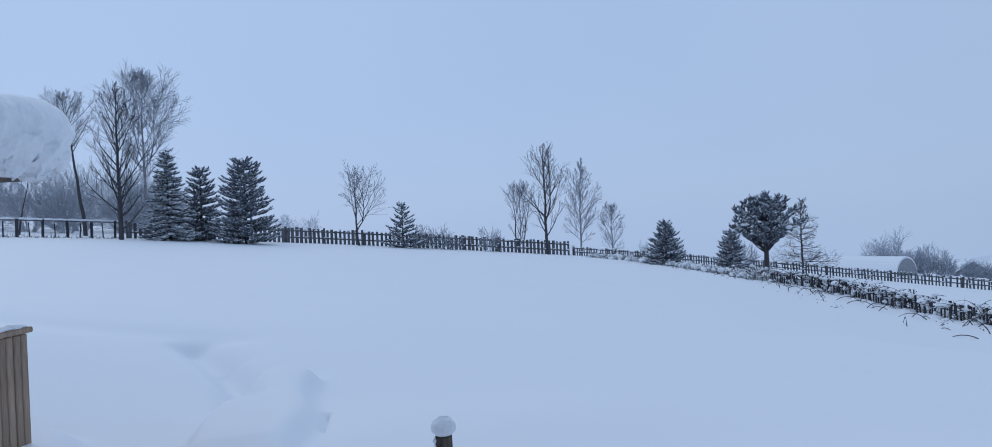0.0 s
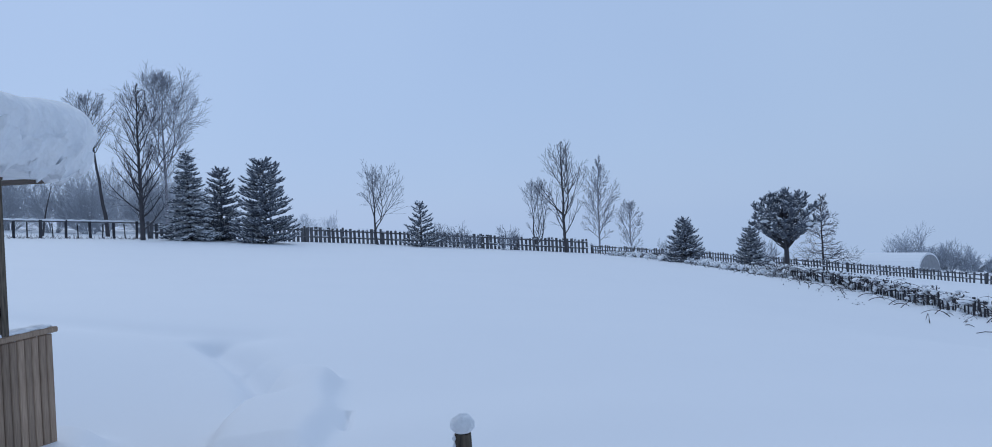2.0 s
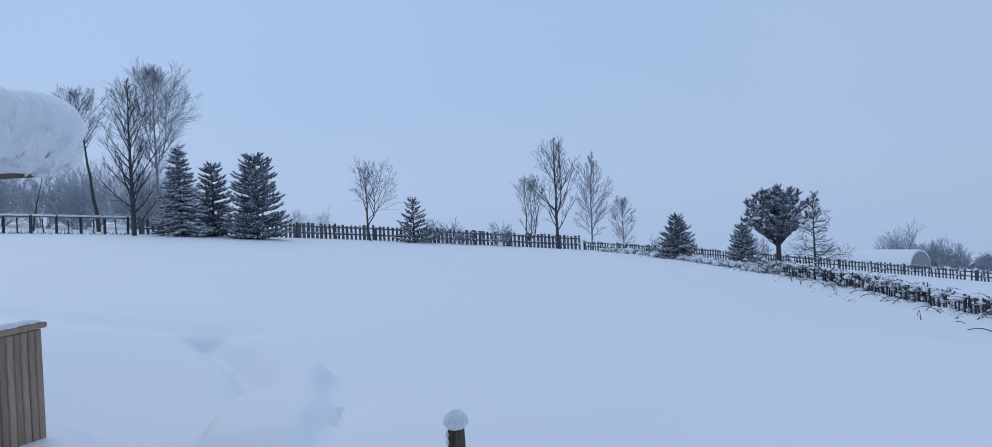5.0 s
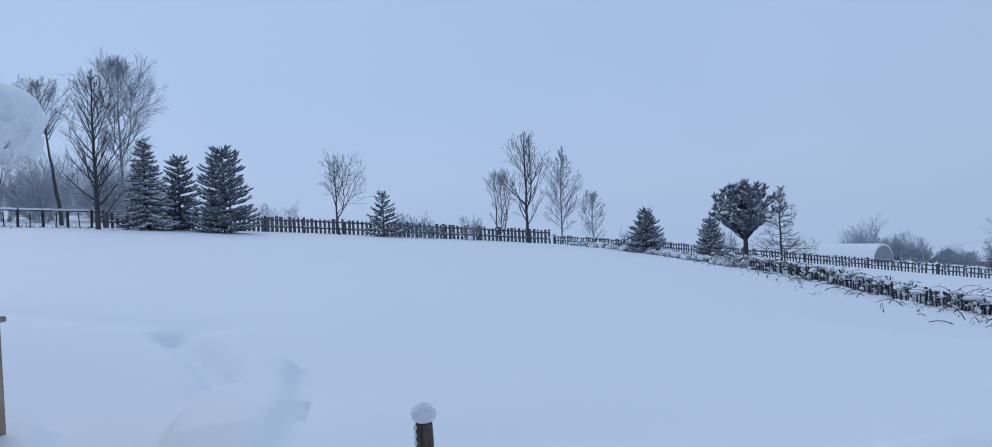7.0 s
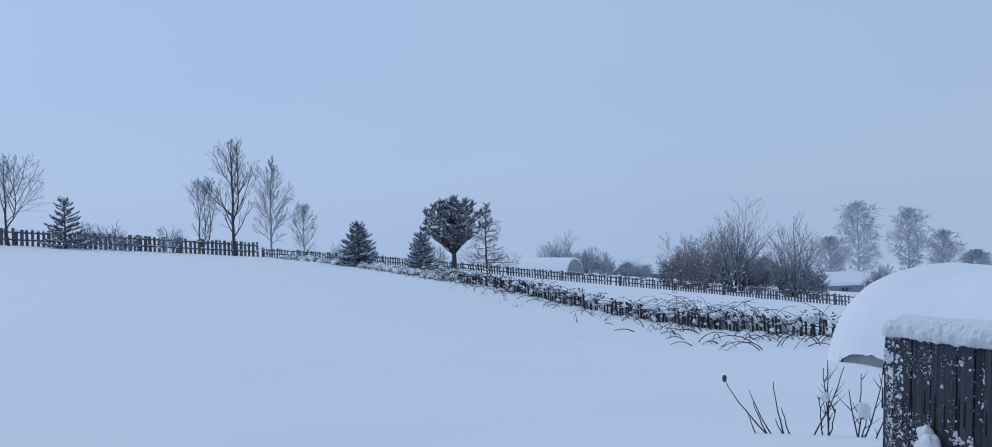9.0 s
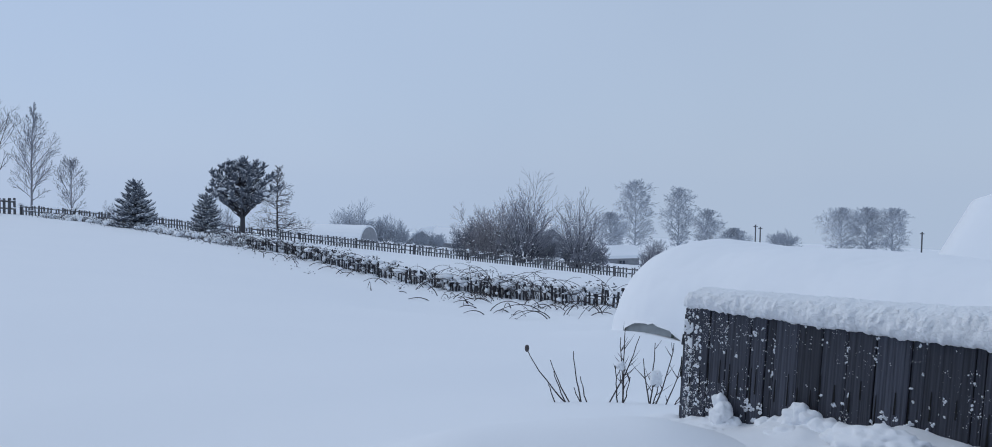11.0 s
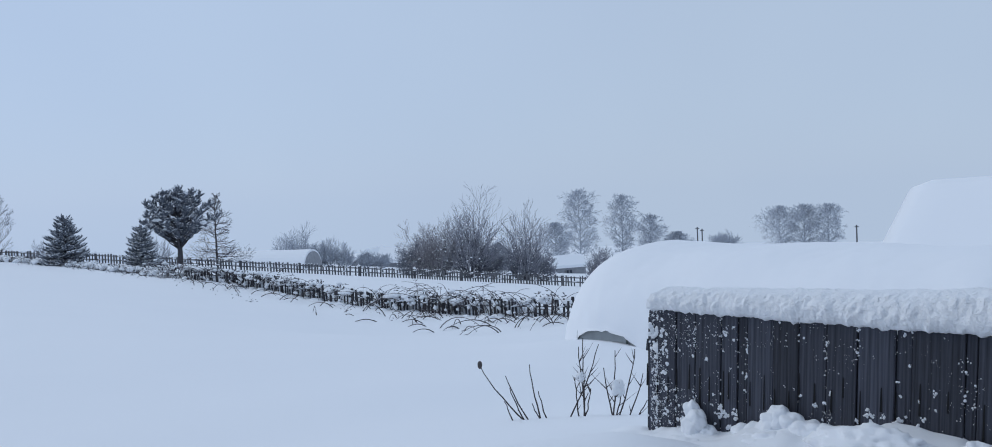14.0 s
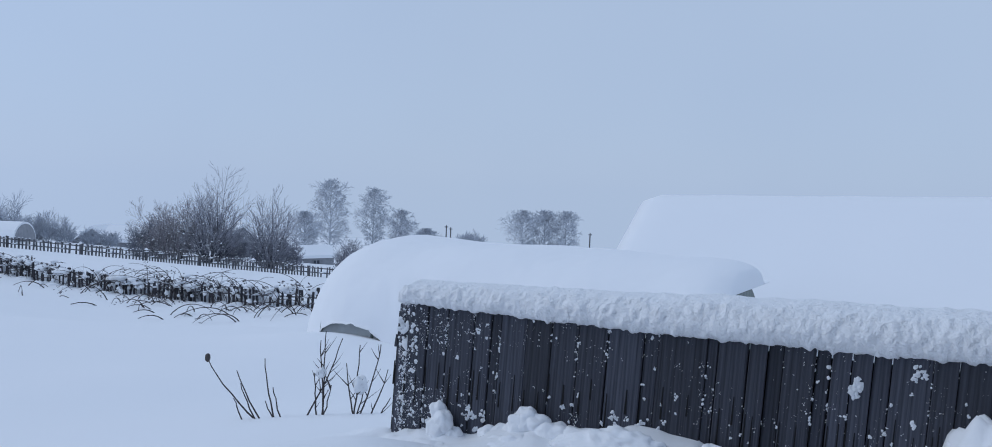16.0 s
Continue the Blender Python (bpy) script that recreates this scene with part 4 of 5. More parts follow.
def plank_fence():
    rng = random.Random(77)
    root = thing("plank_fence", (FA.x, FA.y, -1.5), "dark weathered board fence with snow stuck to the planks", "fence")
    base = root.matrix_basis.inverted()
    turn = math.degrees(math.atan2(F_DIR.y, F_DIR.x))
    total = (FB - FA).length
    widths = [0.052, 0.086, 0.09, 0.11, 0.07, 0.041, 0.106, 0.097, 0.103, 0.11, 0.129, 0.053, 0.164, 0.036, 0.1, 0.061, 0.05, 0.098, 0.047, 0.061, 0.06, 0.055, 0.115, 0.068]
    while sum(widths) < total:
        widths.append(rng.choice((0.06, 0.085, 0.1, 0.12, 0.15)))
    flecks = Tubes()
    s = 0.0
    for i, w in enumerate(widths):
        back = 0.012 if w < 0.056 else 0.0
        c = FA + (FB - FA) * ((s + w / 2) / total) + F_OUT * (0.004 * (i % 2) - back)
        me = plank_mesh("board", w - rng.choice((0.0015, 0.002, 0.005)), 0.024, 0.96 + rng.uniform(-0.008, 0.008), WOOD_OLD, 0.003)
        shared("board", me, root, base @ pose(c.x, c.y, c.z - 0.99, 0, 2.7, turn))
        # black strips paint the shade inside board splits, all at about one height
        for k in range(1 if w < 0.06 else 2):
            bm, h = bmesh.new(), rng.uniform(0.07, 0.2)
            box(bm, (0, 0, 0), (rng.uniform(0.005, 0.009), 0.006, h))
            for v in bm.verts:
                v.co.x *= 0.4 if v.co.z > 0 else 1.0
            o = part("split", bm, GAP, root, "dark split in the board")
            o.matrix_basis = base @ pose(*(c + F_OUT * 0.0115 + F_DIR * (0.02 + w * ((k + 0.5) / 2 - 0.5) + rng.uniform(-0.01, 0.01)) + Vector((0, 0, -0.28 - h / 2 + rng.uniform(-0.03, 0.05)))), 0, 2.7, turn)
        # driven snow: thick at the fence end, in patches and along the seams further on
        for k in range(int(w * (1700 + 15000 * math.exp(-s * 9)))):
            seam, h = rng.random() < (0.3 if s > 0.14 else 0.08), rng.random()
            along_board = (-0.5 if rng.random() < 0.5 else 0.47) * w + rng.gauss(0, 0.004) if seam else rng.uniform(-0.5, 0.5) * w
            at = s + w / 2 + along_board
            if at < 0.006 + 0.02 * h:
                continue
            if rng.random() > 0.36 + 1.25 * noise.noise((at * 5.5, h * 3.2, 2)) + 0.6 * math.exp(-at * 10):
                continue
            size = 0.0021 * math.exp(rng.gauss(0, 0.5)) * (1.35 if at < 0.12 else 1.0)
            p = c + F_OUT * 0.012 + F_DIR * (along_board + 0.044 - 0.03 * h) + Vector((0, 0, -0.03 - 0.52 * h))
            for q in range(rng.choice((1, 1, 2, 3)) if size > 0.002 else 1):
                flecks.fleck(base @ (p + F_DIR * rng.gauss(0, size) + Vector((0, 0, rng.gauss(0, size * 1.4)))), F_OUT, size * rng.uniform(0.7, 1.2), rng)
        s += w
    # larger clots: at the fence end, low down above the drift, and one that slid down the boards
    clots = [(0.055 + 0.1 * rng.random() ** 1.5, -0.1 - 0.16 * rng.random(), 0.012) for k in range(9)] + [(rng.uniform(0.13, 0.22), rng.uniform(-0.52, -0.48), 0.008) for k in range(6)]
    clots += [(rng.uniform(0.33, 0.46), rng.uniform(-0.5, -0.4), 0.0075) for k in range(16)] + [(rng.uniform(0.72, 1.12), rng.uniform(-0.41, -0.34), 0.0065) for k in range(20)] + [(rng.uniform(0.3, 2.4), rng.uniform(-0.4, -0.05), 0.0045) for k in range(34)]
    clots += [(1.72, -0.13 - 0.012 * k, 0.009 + 0.004 * (k in (2, 3))) for k in range(6)] + [(1.9 + rng.gauss(0, 0.014), -0.09 + rng.gauss(0, 0.01), 0.007) for k in range(6)]
    for at, up, size in clots:
        for q in range(4):
            p = FA + F_DIR * (at + rng.gauss(0, size * 0.6)) + F_OUT * 0.016 + Vector((0, 0, up + rng.gauss(0, size * 0.6)))
            flecks.fleck(base @ p, F_OUT, size * rng.uniform(0.5, 1.0), rng)
    flecks.link("snow_dusting", SNOW_LUMPY, root, "snow flecks stuck to the boards", smooth=True, kind="stuff")
    # black sheet added behind the boards paints the shade in their gaps
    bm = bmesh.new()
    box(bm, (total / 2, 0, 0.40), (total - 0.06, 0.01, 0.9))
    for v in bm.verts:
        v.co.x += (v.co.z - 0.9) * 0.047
    o = part("backing", bm, GAP, root, "black sheet for the shade between the boards")
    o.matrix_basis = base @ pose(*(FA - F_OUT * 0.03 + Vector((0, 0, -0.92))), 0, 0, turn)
    for h in (-0.2, -0.75):
        t = Tubes()
        t.path([base @ (FA - F_OUT * 0.07 + Vector((0, 0, h))), base @ (FB - F_OUT * 0.07 + Vector((0, 0, h)))], [0.035, 0.035], 4)
        t.link("rail", WOOD_OLD, root)
    # snow along the top: thin at the end, a thick crumbly roll further on
    prof = [(0.10, -0.02), (0.128, -0.022), (0.146, -0.012), (0.156, 0.002), (0.161, 0.016), (0.162, 0.03), (0.159, 0.042), (0.154, 0.053), (0.147, 0.064), (0.138, 0.075), (0.126, 0.085), (0.112, 0.094), (0.095, 0.102), (0.07, 0.11),
            (0.02, 0.119), (-0.06, 0.124), (-0.16, 0.116), (-0.26, 0.09), (-0.31, 0.04), (-0.28, -0.03), (-0.05, -0.02)]
    verts, faces, n, k = [], [], 1100, len(prof)
    for i in range(n + 1):
        u = i / n
        at = u * total
        size = (0.28 + 0.26 * min(1, at / 0.04) ** 0.5 + 0.4 * min(1, at / 1.5)) * (1 + 0.06 * noise.noise((at * 3, 1, 1)))
        p = FA.lerp(FB, u) - F_OUT * (0.142 * size - 0.028) + Vector((0, 0, -0.012 - 0.016 * math.sin(math.pi * min(1, at / 2.3)))) + F_DIR * 0.055 - root.location
        for j, (a, up) in enumerate(prof):
            v = p + F_OUT * a * size + Vector((0, 0, up * size))
            front = 1.0 if j < 13 else 0.35
            q = v + Vector((0, 0, 3))
            d = 0.011 * noise.noise(q * 17) + front * (0.012 * abs(noise.noise(q * 30)) + 0.007 * noise.noise(q * 52))
            drop = max(0.0, noise.noise((at * 26, 7, 0))) * 0.016 + max(0.0, noise.noise((at * 60, 3, 0))) * 0.009 if j < 4 else 0.0
            verts.append(tuple(v + (F_OUT * a + Vector((0, 0, up))).normalized() * d - Vector((0, 0, drop))))
    for i in range(n):
        for j in range(k):
            j2 = (j + 1) % k
            faces.append((i * k + j, i * k + j2, (i + 1) * k + j2, (i + 1) * k + j))
    faces += [tuple(range(k - 1, -1, -1)), tuple(range(n * k, (n + 1) * k))]
    link_mesh("snow_load", verts, faces, SNOW_CRUMB, root, "thick crumbly roll of snow along the fence top", True)


plank_fence()


def fence_foot_snow():
    """Drift along the foot of the board fence, with the clumps that slid off its top."""
    rows, cols, reach = 300, 46, 1.0
    verts, faces = [], []
    clumps = ((0.27, 0.06, 0.08, 0.02), (0.13, 0.06, 0.08, 0.03), (0.63, 0.08, 0.14, 0.03),
              (1.0, 0.12, 0.16, 0.015), (1.5, 0.1, 0.12, 0.03), (2.1, 0.06, 0.13, 0.16), (2.6, 0.1, 0.14, 0.05))
    for i in range(rows + 1):
        s = -0.45 + 3.9 * i / rows
        line = -1.105 + 0.16 * min(1, max(0, s - 0.1) / 0.9) + 0.05 * min(1, max(0, s - 1.2)) - 0.07 * (math.tanh((s - 1.31) / 0.06) - math.tanh((s - 1.94) / 0.06))
        for j in range(cols + 1):
            o = -0.03 + reach * (j / cols) ** 1.3
            p = FA + F_DIR * s + F_OUT * o
            g = ground_z(p.x, p.y)
            k = min(1, max(0, o / (reach - 0.05)))
            k = max(k * k * (3 - 2 * k), min(1, max(0, -s / 0.4)))
            z = line * (1 - k) + (g - 0.03) * k
            for cs, co, w, h in clumps:
                q = ((s - cs) ** 2 + (o - co) ** 2) / (w * w)
                if q < 6:
                    z += h * math.exp(-q * q * 0.7) * (1 + 0.5 * noise.noise((s * 22, o * 22, cs)))
            rough = math.exp(-(o / 0.35) ** 2)
            z += rough * (0.016 * noise.noise((s * 7, o * 7, 1)) + 0.004 * noise.noise((s * 23, o * 23, 4))) + 0.012 * noise.noise((s * 4, o * 4, 7))
            verts.append((p.x, p.y, z))
    for i in range(rows):
        for j in range(cols):
            a = i * (cols + 1) + j
            faces.append((a, a + cols + 1, a + cols + 2, a + 1))
    lumps = bmesh.new()
    for n, (s, o, up, rs, ro, rz) in enumerate(((0.275, 0.06, 0.03, 0.05, 0.05, 0.06), (0.262, 0.05, 0.095, 0.034, 0.034, 0.045), (0.292, 0.07, 0.06, 0.038, 0.04, 0.045), (0.335, 0.06, 0.0, 0.035, 0.04, 0.035),
                                                (0.63, 0.06, 0.045, 0.052, 0.05, 0.055), (0.66, 0.06, 0.03, 0.06, 0.05, 0.05), (0.60, 0.07, 0.02, 0.05, 0.05, 0.055), (0.55, 0.07, 0.0, 0.055, 0.05, 0.045),
                                                (0.735, 0.08, 0.005, 0.07, 0.06, 0.045), (0.49, 0.07, -0.01, 0.05, 0.05, 0.05), (0.62, 0.15, -0.02, 0.10, 0.07, 0.045), (0.30, 0.17, -0.03, 0.12, 0.07, 0.035),
                                                (1.0, 0.17, -0.035, 0.21, 0.11, 0.07), (0.88, 0.1, -0.03, 0.12, 0.08, 0.05), (1.3, 0.08, -0.01, 0.07, 0.06, 0.075), (1.36, 0.09, -0.02, 0.06, 0.06, 0.05),
                                                (2.05, 0.07, 0.03, 0.08, 0.07, 0.1), (2.18, 0.08, 0.0, 0.1, 0.07, 0.07))):
        line = -1.105 + 0.16 * min(1, max(0, s - 0.1) / 0.9) + 0.05 * min(1, max(0, s - 1.2)) - 0.07 * (math.tanh((s - 1.31) / 0.06) - math.tanh((s - 1.94) / 0.06))
        c = FA + F_DIR * s + F_OUT * o
        ret = bmesh.ops.create_icosphere(lumps, subdivisions=5, radius=1.0)
        for v in ret["verts"]:
            q = v.co.copy()
            w = Vector((q.x * rs, q.y * ro, q.z * rz))
            f = 1 + 0.30 * noise.noise(q * 1.3 + Vector((n * 3.1, 0, 0))) + 0.9 * min(rs, 0.07) / 0.07 * 0.22 * noise.noise(w * 36 + Vector((0, n, 0))) + 0.05 * noise.noise(w * 90)
            w *= f
            v.co = Vector((c.x, c.y, line + up)) + F_DIR * w.x + F_OUT * w.y + Vector((0, 0, w.z))
    drift = link_mesh("snow_drift", verts, faces, SNOW_SOFT, smooth=True)
    part("snow_clump", lumps, SNOW_SOFT, drift, "crumbled clumps of snow against the boards", smooth=True)["kind"] = "stuff"
    tagged(drift, "lumpy snow drift along the foot of the board fence", "snow drift", kind="structure")


fence_foot_snow()


def greenhouse():
    a, b = Vector((9.75, 9.9, -2.3)), Vector((10.35, 4.35, -2.3))
    axis = (b - a)
    length = axis.length
    turn = math.degrees(math.atan2(axis.y, axis.x))
    root = thing("greenhouse", tuple(a), "arched polycarbonate greenhouse buried under a rounded snow cover", "greenhouse", turn=turn)
    n, k = 170, 56
    # skin
    verts, faces = [], []
    for x in (0.45, length - 0.12):
        for j in range(k + 1):
            w = math.pi * j / k
            verts.append((x, math.cos(w) * 1.5, math.sin(w) ** 0.8 * 1.2))
    for j in range(k):
        faces.append((j, j + 1, k + 2 + j, k + 1 + j))
    faces += [tuple(range(k, -1, -1)), tuple(range(k + 1, 2 * k + 2))]
    link_mesh("cover", verts, faces, POLYCARB, root, "frosted clear plastic skin")
    for x in [0.45 + (length - 0.6) * i / 6 for i in range(7)]:
        t = Tubes()
        t.path([Vector((x, math.cos(math.pi * j / k) * 1.515, math.sin(math.pi * j / k) ** 0.8 * 1.215)) for j in range(k + 1)], [0.02] * (k + 1), 4)
        t.link("hoop", FRAME_GREEN, root)
    verts = [(length - 0.1, math.cos(math.pi * j / k) * 1.5, math.sin(math.pi * j / k) ** 0.8 * 1.2) for j in range(k + 1)]
    verts += [(x + 0.03, y * 0.99, z * 0.99) for x, y, z in verts]
    faces = [tuple(range(k + 1, 2 * k + 2)), tuple(range(k, -1, -1))] + [(j, j + 1, k + 2 + j, k + 1 + j) for j in range(k)]
    link_mesh("end_wall", verts, faces, FRAME_GREEN, root, "grey-green end panel under the overhanging snow")
    # snow
    verts, faces = [], []
    for i in range(n + 1):
        u = i / n
        x = -0.25 + u * (length + 0.35)
        e = min(1.0, (x + 0.25) / 1.15)
        f = min(1.0, (length + 0.1 - x) / 0.5)
        cap = math.sqrt(max(0.0, 1 - (1 - e) ** 2)) * (0.9 + 0.1 * math.sqrt(max(0.0, 1 - (1 - f) ** 2)))
        for j in range(k + 1):
            w = math.pi * j / k
            c, s = math.cos(w), math.sin(w)
            y = math.copysign(abs(c) ** 0.72, c) * (1.62 * (0.45 + 0.55 * cap))
            z = (s ** 0.72) * 1.42 * cap - 0.12 * (1 - s)
            # a strip by the foot near the far end stays bare
            if 0.38 < x < 1.58 and c < -0.86:
                z = max(z, -0.1 + (0.46 + 0.04 * noise.noise((x * 11, 0, 0)) + 0.015 * noise.noise((x * 24, 2, 0))) * (1 - ((x - 0.98) / 0.6) ** 2) ** 0.32)
            # the snow overhangs the open end
            if x > length - 0.32:
                z = max(z, 1.1)
                y *= 0.72 + 0.28 * math.sqrt(max(0.0, 1 - (1 - min(1, f)) ** 2))
            p = Vector((x, y, z))
            d = 0.03 * noise.noise(p * 1.1) + 0.008 * noise.noise(p * 6)
            verts.append((x, y * (1 + d), z * (1 + d)))
    for i in range(n):
        for j in range(k):
            faces.append((i * (k + 1) + j, i * (k + 1) + j + 1, (i + 1) * (k + 1) + j + 1, (i + 1) * (k + 1) + j))
    faces += [tuple(range(k, -1, -1)), tuple(n * (k + 1) + j for j in range(k + 1))]
    link_mesh("snow_load", verts, faces, SNOW, root, "smooth rounded snow blanket", smooth=True)


greenhouse()


def snowed_shed():
    """The large low roof beyond the greenhouse."""
    root = thing("shed", (13.5, 4.15, -2.5), "shed with a wide roof slope under deep smooth snow", "shed", turn=math.degrees(math.atan2(-6, 1.15)))
    length = 16.0
    bm = bmesh.new()
    box(bm, (length / 2 - 3.0, 2.2, 0.35), (length, 4.8, 1.5))
    part("wall", bm, WALL_DARK, root)
    n, verts, faces = 60, [], []
    prof = [(-1.7, 0.1), (-1.15, 0.72), (-0.6, 1.1), (0.1, 1.46), (0.9, 1.86), (1.5, 2.16), (1.9, 2.36), (2.15, 2.45), (2.4, 2.47), (2.7, 2.4), (3.4, 2.1), (5.0, 1.3), (5.1, 0.9), (2.3, 2.0)]
    k = len(prof)
    for i in range(n + 1):
        x = -3.35 + (length + 0.7) * i / n
        e = min(1, (x + 3.35) / 0.25)
        cut = (1 - math.sqrt(max(0, 1 - (1 - e) ** 2))) * 0.1
        for q, (y, z) in enumerate(prof):
            p = Vector((x, y, z))
            d = 0.02 * noise.noise(p * 0.8) + 0.006 * noise.noise(p * 4)
            low = cut if 1 < q < 12 else 0
            verts.append((x, y, z - low + d + 0.032 * x))
    for i in range(n):
        for j in range(k):
            j2 = (j + 1) % k
            faces.append((i * k + j, i * k + j2, (i + 1) * k + j2, (i + 1) * k + j))
    faces += [tuple(range(k - 1, -1, -1)), tuple(range(n * k, (n + 1) * k))]
    link_mesh("roof", verts, faces, SNOW, root, "roof slope under deep snow", smooth=True)


snowed_shed()


def dry_stalks():
    rng = random.Random(15)
    right = Vector((0.8, -0.6, 0))
    # each stem: where it leaves the ground, where its tip is (both sideways), its height
    groups = [((3.46, 4.63), 0.0, [(0.06, -0.29, 0.37), (0.02, -0.14, 0.30), (-0.01, -0.12, 0.23), (-0.08, -0.15, 0.15), (0.1, 0.0, 0.36), (0.11, 0.05, 0.2), (0.11, 0.01, 0.13)]),
              ((3.66, 4.48), 0.6, [(-0.06, 0.16, 0.46), (0.06, 0.07, 0.50), (0.03, 0.015, 0.27), (0.05, 0.04, 0.45), (0.02, 0.11, 0.2)]),
              ((3.81, 4.3), 0.6, [(-0.03, 0.02, 0.42), (0.0, 0.14, 0.42), (0.02, 0.18, 0.28), (0.03, -0.05, 0.32), (0.06, 0.2, 0.12), (-0.04, 0.06, 0.2)])]
    for g, ((x, y), bushy, stems) in enumerate(groups):
        root = thing("dry_plant", (x, y, ground_z(x, y) - 0.09), "dry dark garden stalks sticking out of the snow", "plant", "dry garden stalks")
        for j, (foot, tip, h) in enumerate(stems):
            t = Tubes()
            a, b = right * foot + Vector((0, rng.uniform(-0.04, 0.04), 0)), right * tip + Vector((0, 0, h + 0.05))
            sag = right * (0.12 * (tip - foot)) + Vector((0, 0, 0.03 * h))
            pts = [a.lerp(b, q / 8) + sag * math.sin(math.pi * q / 8) + Vector((rng.uniform(-1, 1), rng.uniform(-1, 1), 0)) * 0.004 for q in range(9)]
            t.path(pts, [0.0056 - 0.0004 * q for q in range(9)], 5)
            for q in range(int(h * 16 * (bushy + 0.12))):
                p, e = at_path(pts, rng.uniform(0.3, 0.95))
                way = e + right * rng.choice((-1, 1)) * rng.uniform(0.5, 1.1) + Vector((0, rng.uniform(-0.6, 0.6), 0.1))
                tp, tr = bent(rng, p, way, rng.uniform(0.04, 0.14), 0.0034, 3, 0.08, 0.08)
                t.path(tp, tr, 4)
            t.link("stem", STALK, root)
            if g == 0 and j == 0:
                bm = bmesh.new()
                bmesh.ops.create_icosphere(bm, subdivisions=2, radius=1.0)
                for v in bm.verts:
                    v.co = pts[-1] + Vector((v.co.x * 0.014, v.co.y * 0.014, v.co.z * 0.024)) * (1 + 0.2 * noise.noise(v.co * 3))
                part("seed_head", bm, STALK, root, "dark dry seed head")
        if g:
            w = Tubes()
            snow_lump(w, right * (0.05 if g == 1 else 0.03) + Vector((0, 0, 0.32 if g == 1 else 0.25)), 0.026 if g == 1 else 0.04, 1.25, g, 3)
            w.link("snow_load", SNOW_LUMPY, root, "snow caught between the stems", smooth=True)


dry_stalks()


def capped_post():
    x, y, top = -0.285, 3.88, -0.965
    root = thing("fence_post", (x, y, -1.6), "short weathered wooden post with a round snow cap", "post", turn=12)
    bm = bmesh.new()
    bmesh.ops.create_cone(bm, cap_ends=True, segments=12, radius1=0.043, radius2=0.04, depth=top + 1.6, matrix=Matrix.Translation((0, 0, (top + 1.6) / 2)))
    bmesh.ops.subdivide_edges(bm, edges=[e for e in bm.edges if abs(e.verts[0].co.z - e.verts[1].co.z) > 0.3], cuts=8)
    for v in bm.verts:
        d = 1 + 0.14 * noise.noise((v.co.x * 30, v.co.y * 30, v.co.z * 5))
        v.co.x, v.co.y = v.co.x * d, v.co.y * d
    part("stake", bm, WOOD_POST, root)
    bm = bmesh.new()
    bmesh.ops.create_icosphere(bm, subdivisions=4, radius=1.0)
    for v in bm.verts:
        d = 1 + 0.08 * noise.noise(v.co * 2.2)
        zz = v.co.z * 0.055 * d
        v.co = Vector((v.co.x * 0.057 * d, v.co.y * 0.057 * d, top + 1.6 + 0.037 + (zz if zz > 0 else zz * 0.75)))
    part("snow_cap", bm, SNOW_LUMPY, root, "round white snow cap", smooth=True)
    t = Tubes()
    for i in range(5):
        t.lump(Vector((-0.043, -0.01, top + 1.6 - 0.02 - 0.035 * i)), 0.01, 0.012, 0.025, random.Random(i))
    t.link("snow_strip", SNOW_LUMPY, root, "snow stuck to one side", smooth=True)


capped_post()


def porch():
    """Corner of a clad porch: board balustrade with a snowy cap rail, corner post and a roof under very thick snow."""
    pr = Vector((-3.43, 6.09, 0))
    d = Vector((-0.03, -1, 0)).normalized()
    turn = math.degrees(math.atan2(d.y, d.x))
    root = thing("porch", (pr.x, pr.y, -1.75), "wooden porch corner with pale board balustrade and snow-laden roof", "porch", turn=turn)
    # balustrade boards, along local x
    rng = random.Random(2)
    me = [plank_mesh("board", 0.075, 0.02, 1.06, WOOD_PALE, 0.006) for i in range(3)]
    for i in range(22):
        o = shared("board", me[i % 3], root, pose(0.045 + i * 0.084, rng.uniform(-0.002, 0.002), 0.05, 0, 0, 0))
    for i in range(14):
        shared("board", me[i % 3], root, pose(0.012, -0.06 - i * 0.084, 0.05, 0, 0, 90))
    # black sheet stands in for shade between the balustrade boards
    bm = bmesh.new()
    box(bm, (0.85, -0.016, 0.55), (1.66, 0.012, 1.0))
    part("backing", bm, GAP, root, "black sheet for the shade between balustrade boards")
    bm = bmesh.new()
    box(bm, (0.87, -0.035, 1.135), (1.84, 0.12, 0.04))
    bmesh.ops.bevel(bm, geom=bm.edges[:], offset=0.006, segments=2, affect="EDGES")
    part("cap_rail", bm, WOOD_PALE, root)
    path = [(Vector((-0.04 + 1.8 * i / 60, -0.038, 1.157)), 0.4 + 0.6 * min(1, i / 5) + 0.25 * noise.noise((i * 0.17, 0, 0))) for i in range(61)]
    rough_loaf("snow_load", path, [(0.056, 0), (0.05, 0.018), (0.03, 0.028), (-0.02, 0.03), (-0.05, 0.018), (-0.056, 0)], SNOW_LUMPY, root, "thin snow on the cap rail", 0.006, 9)
    bm = bmesh.new()
    box(bm, (0.56, -0.02, 1.75), (0.09, 0.09, 1.2))
    bmesh.ops.bevel(bm, geom=bm.edges[:], offset=0.008, segments=2, affect="EDGES")
    part("corner_post", bm, WOOD_POST, root, "dark wooden roof post")
    return root


porch()


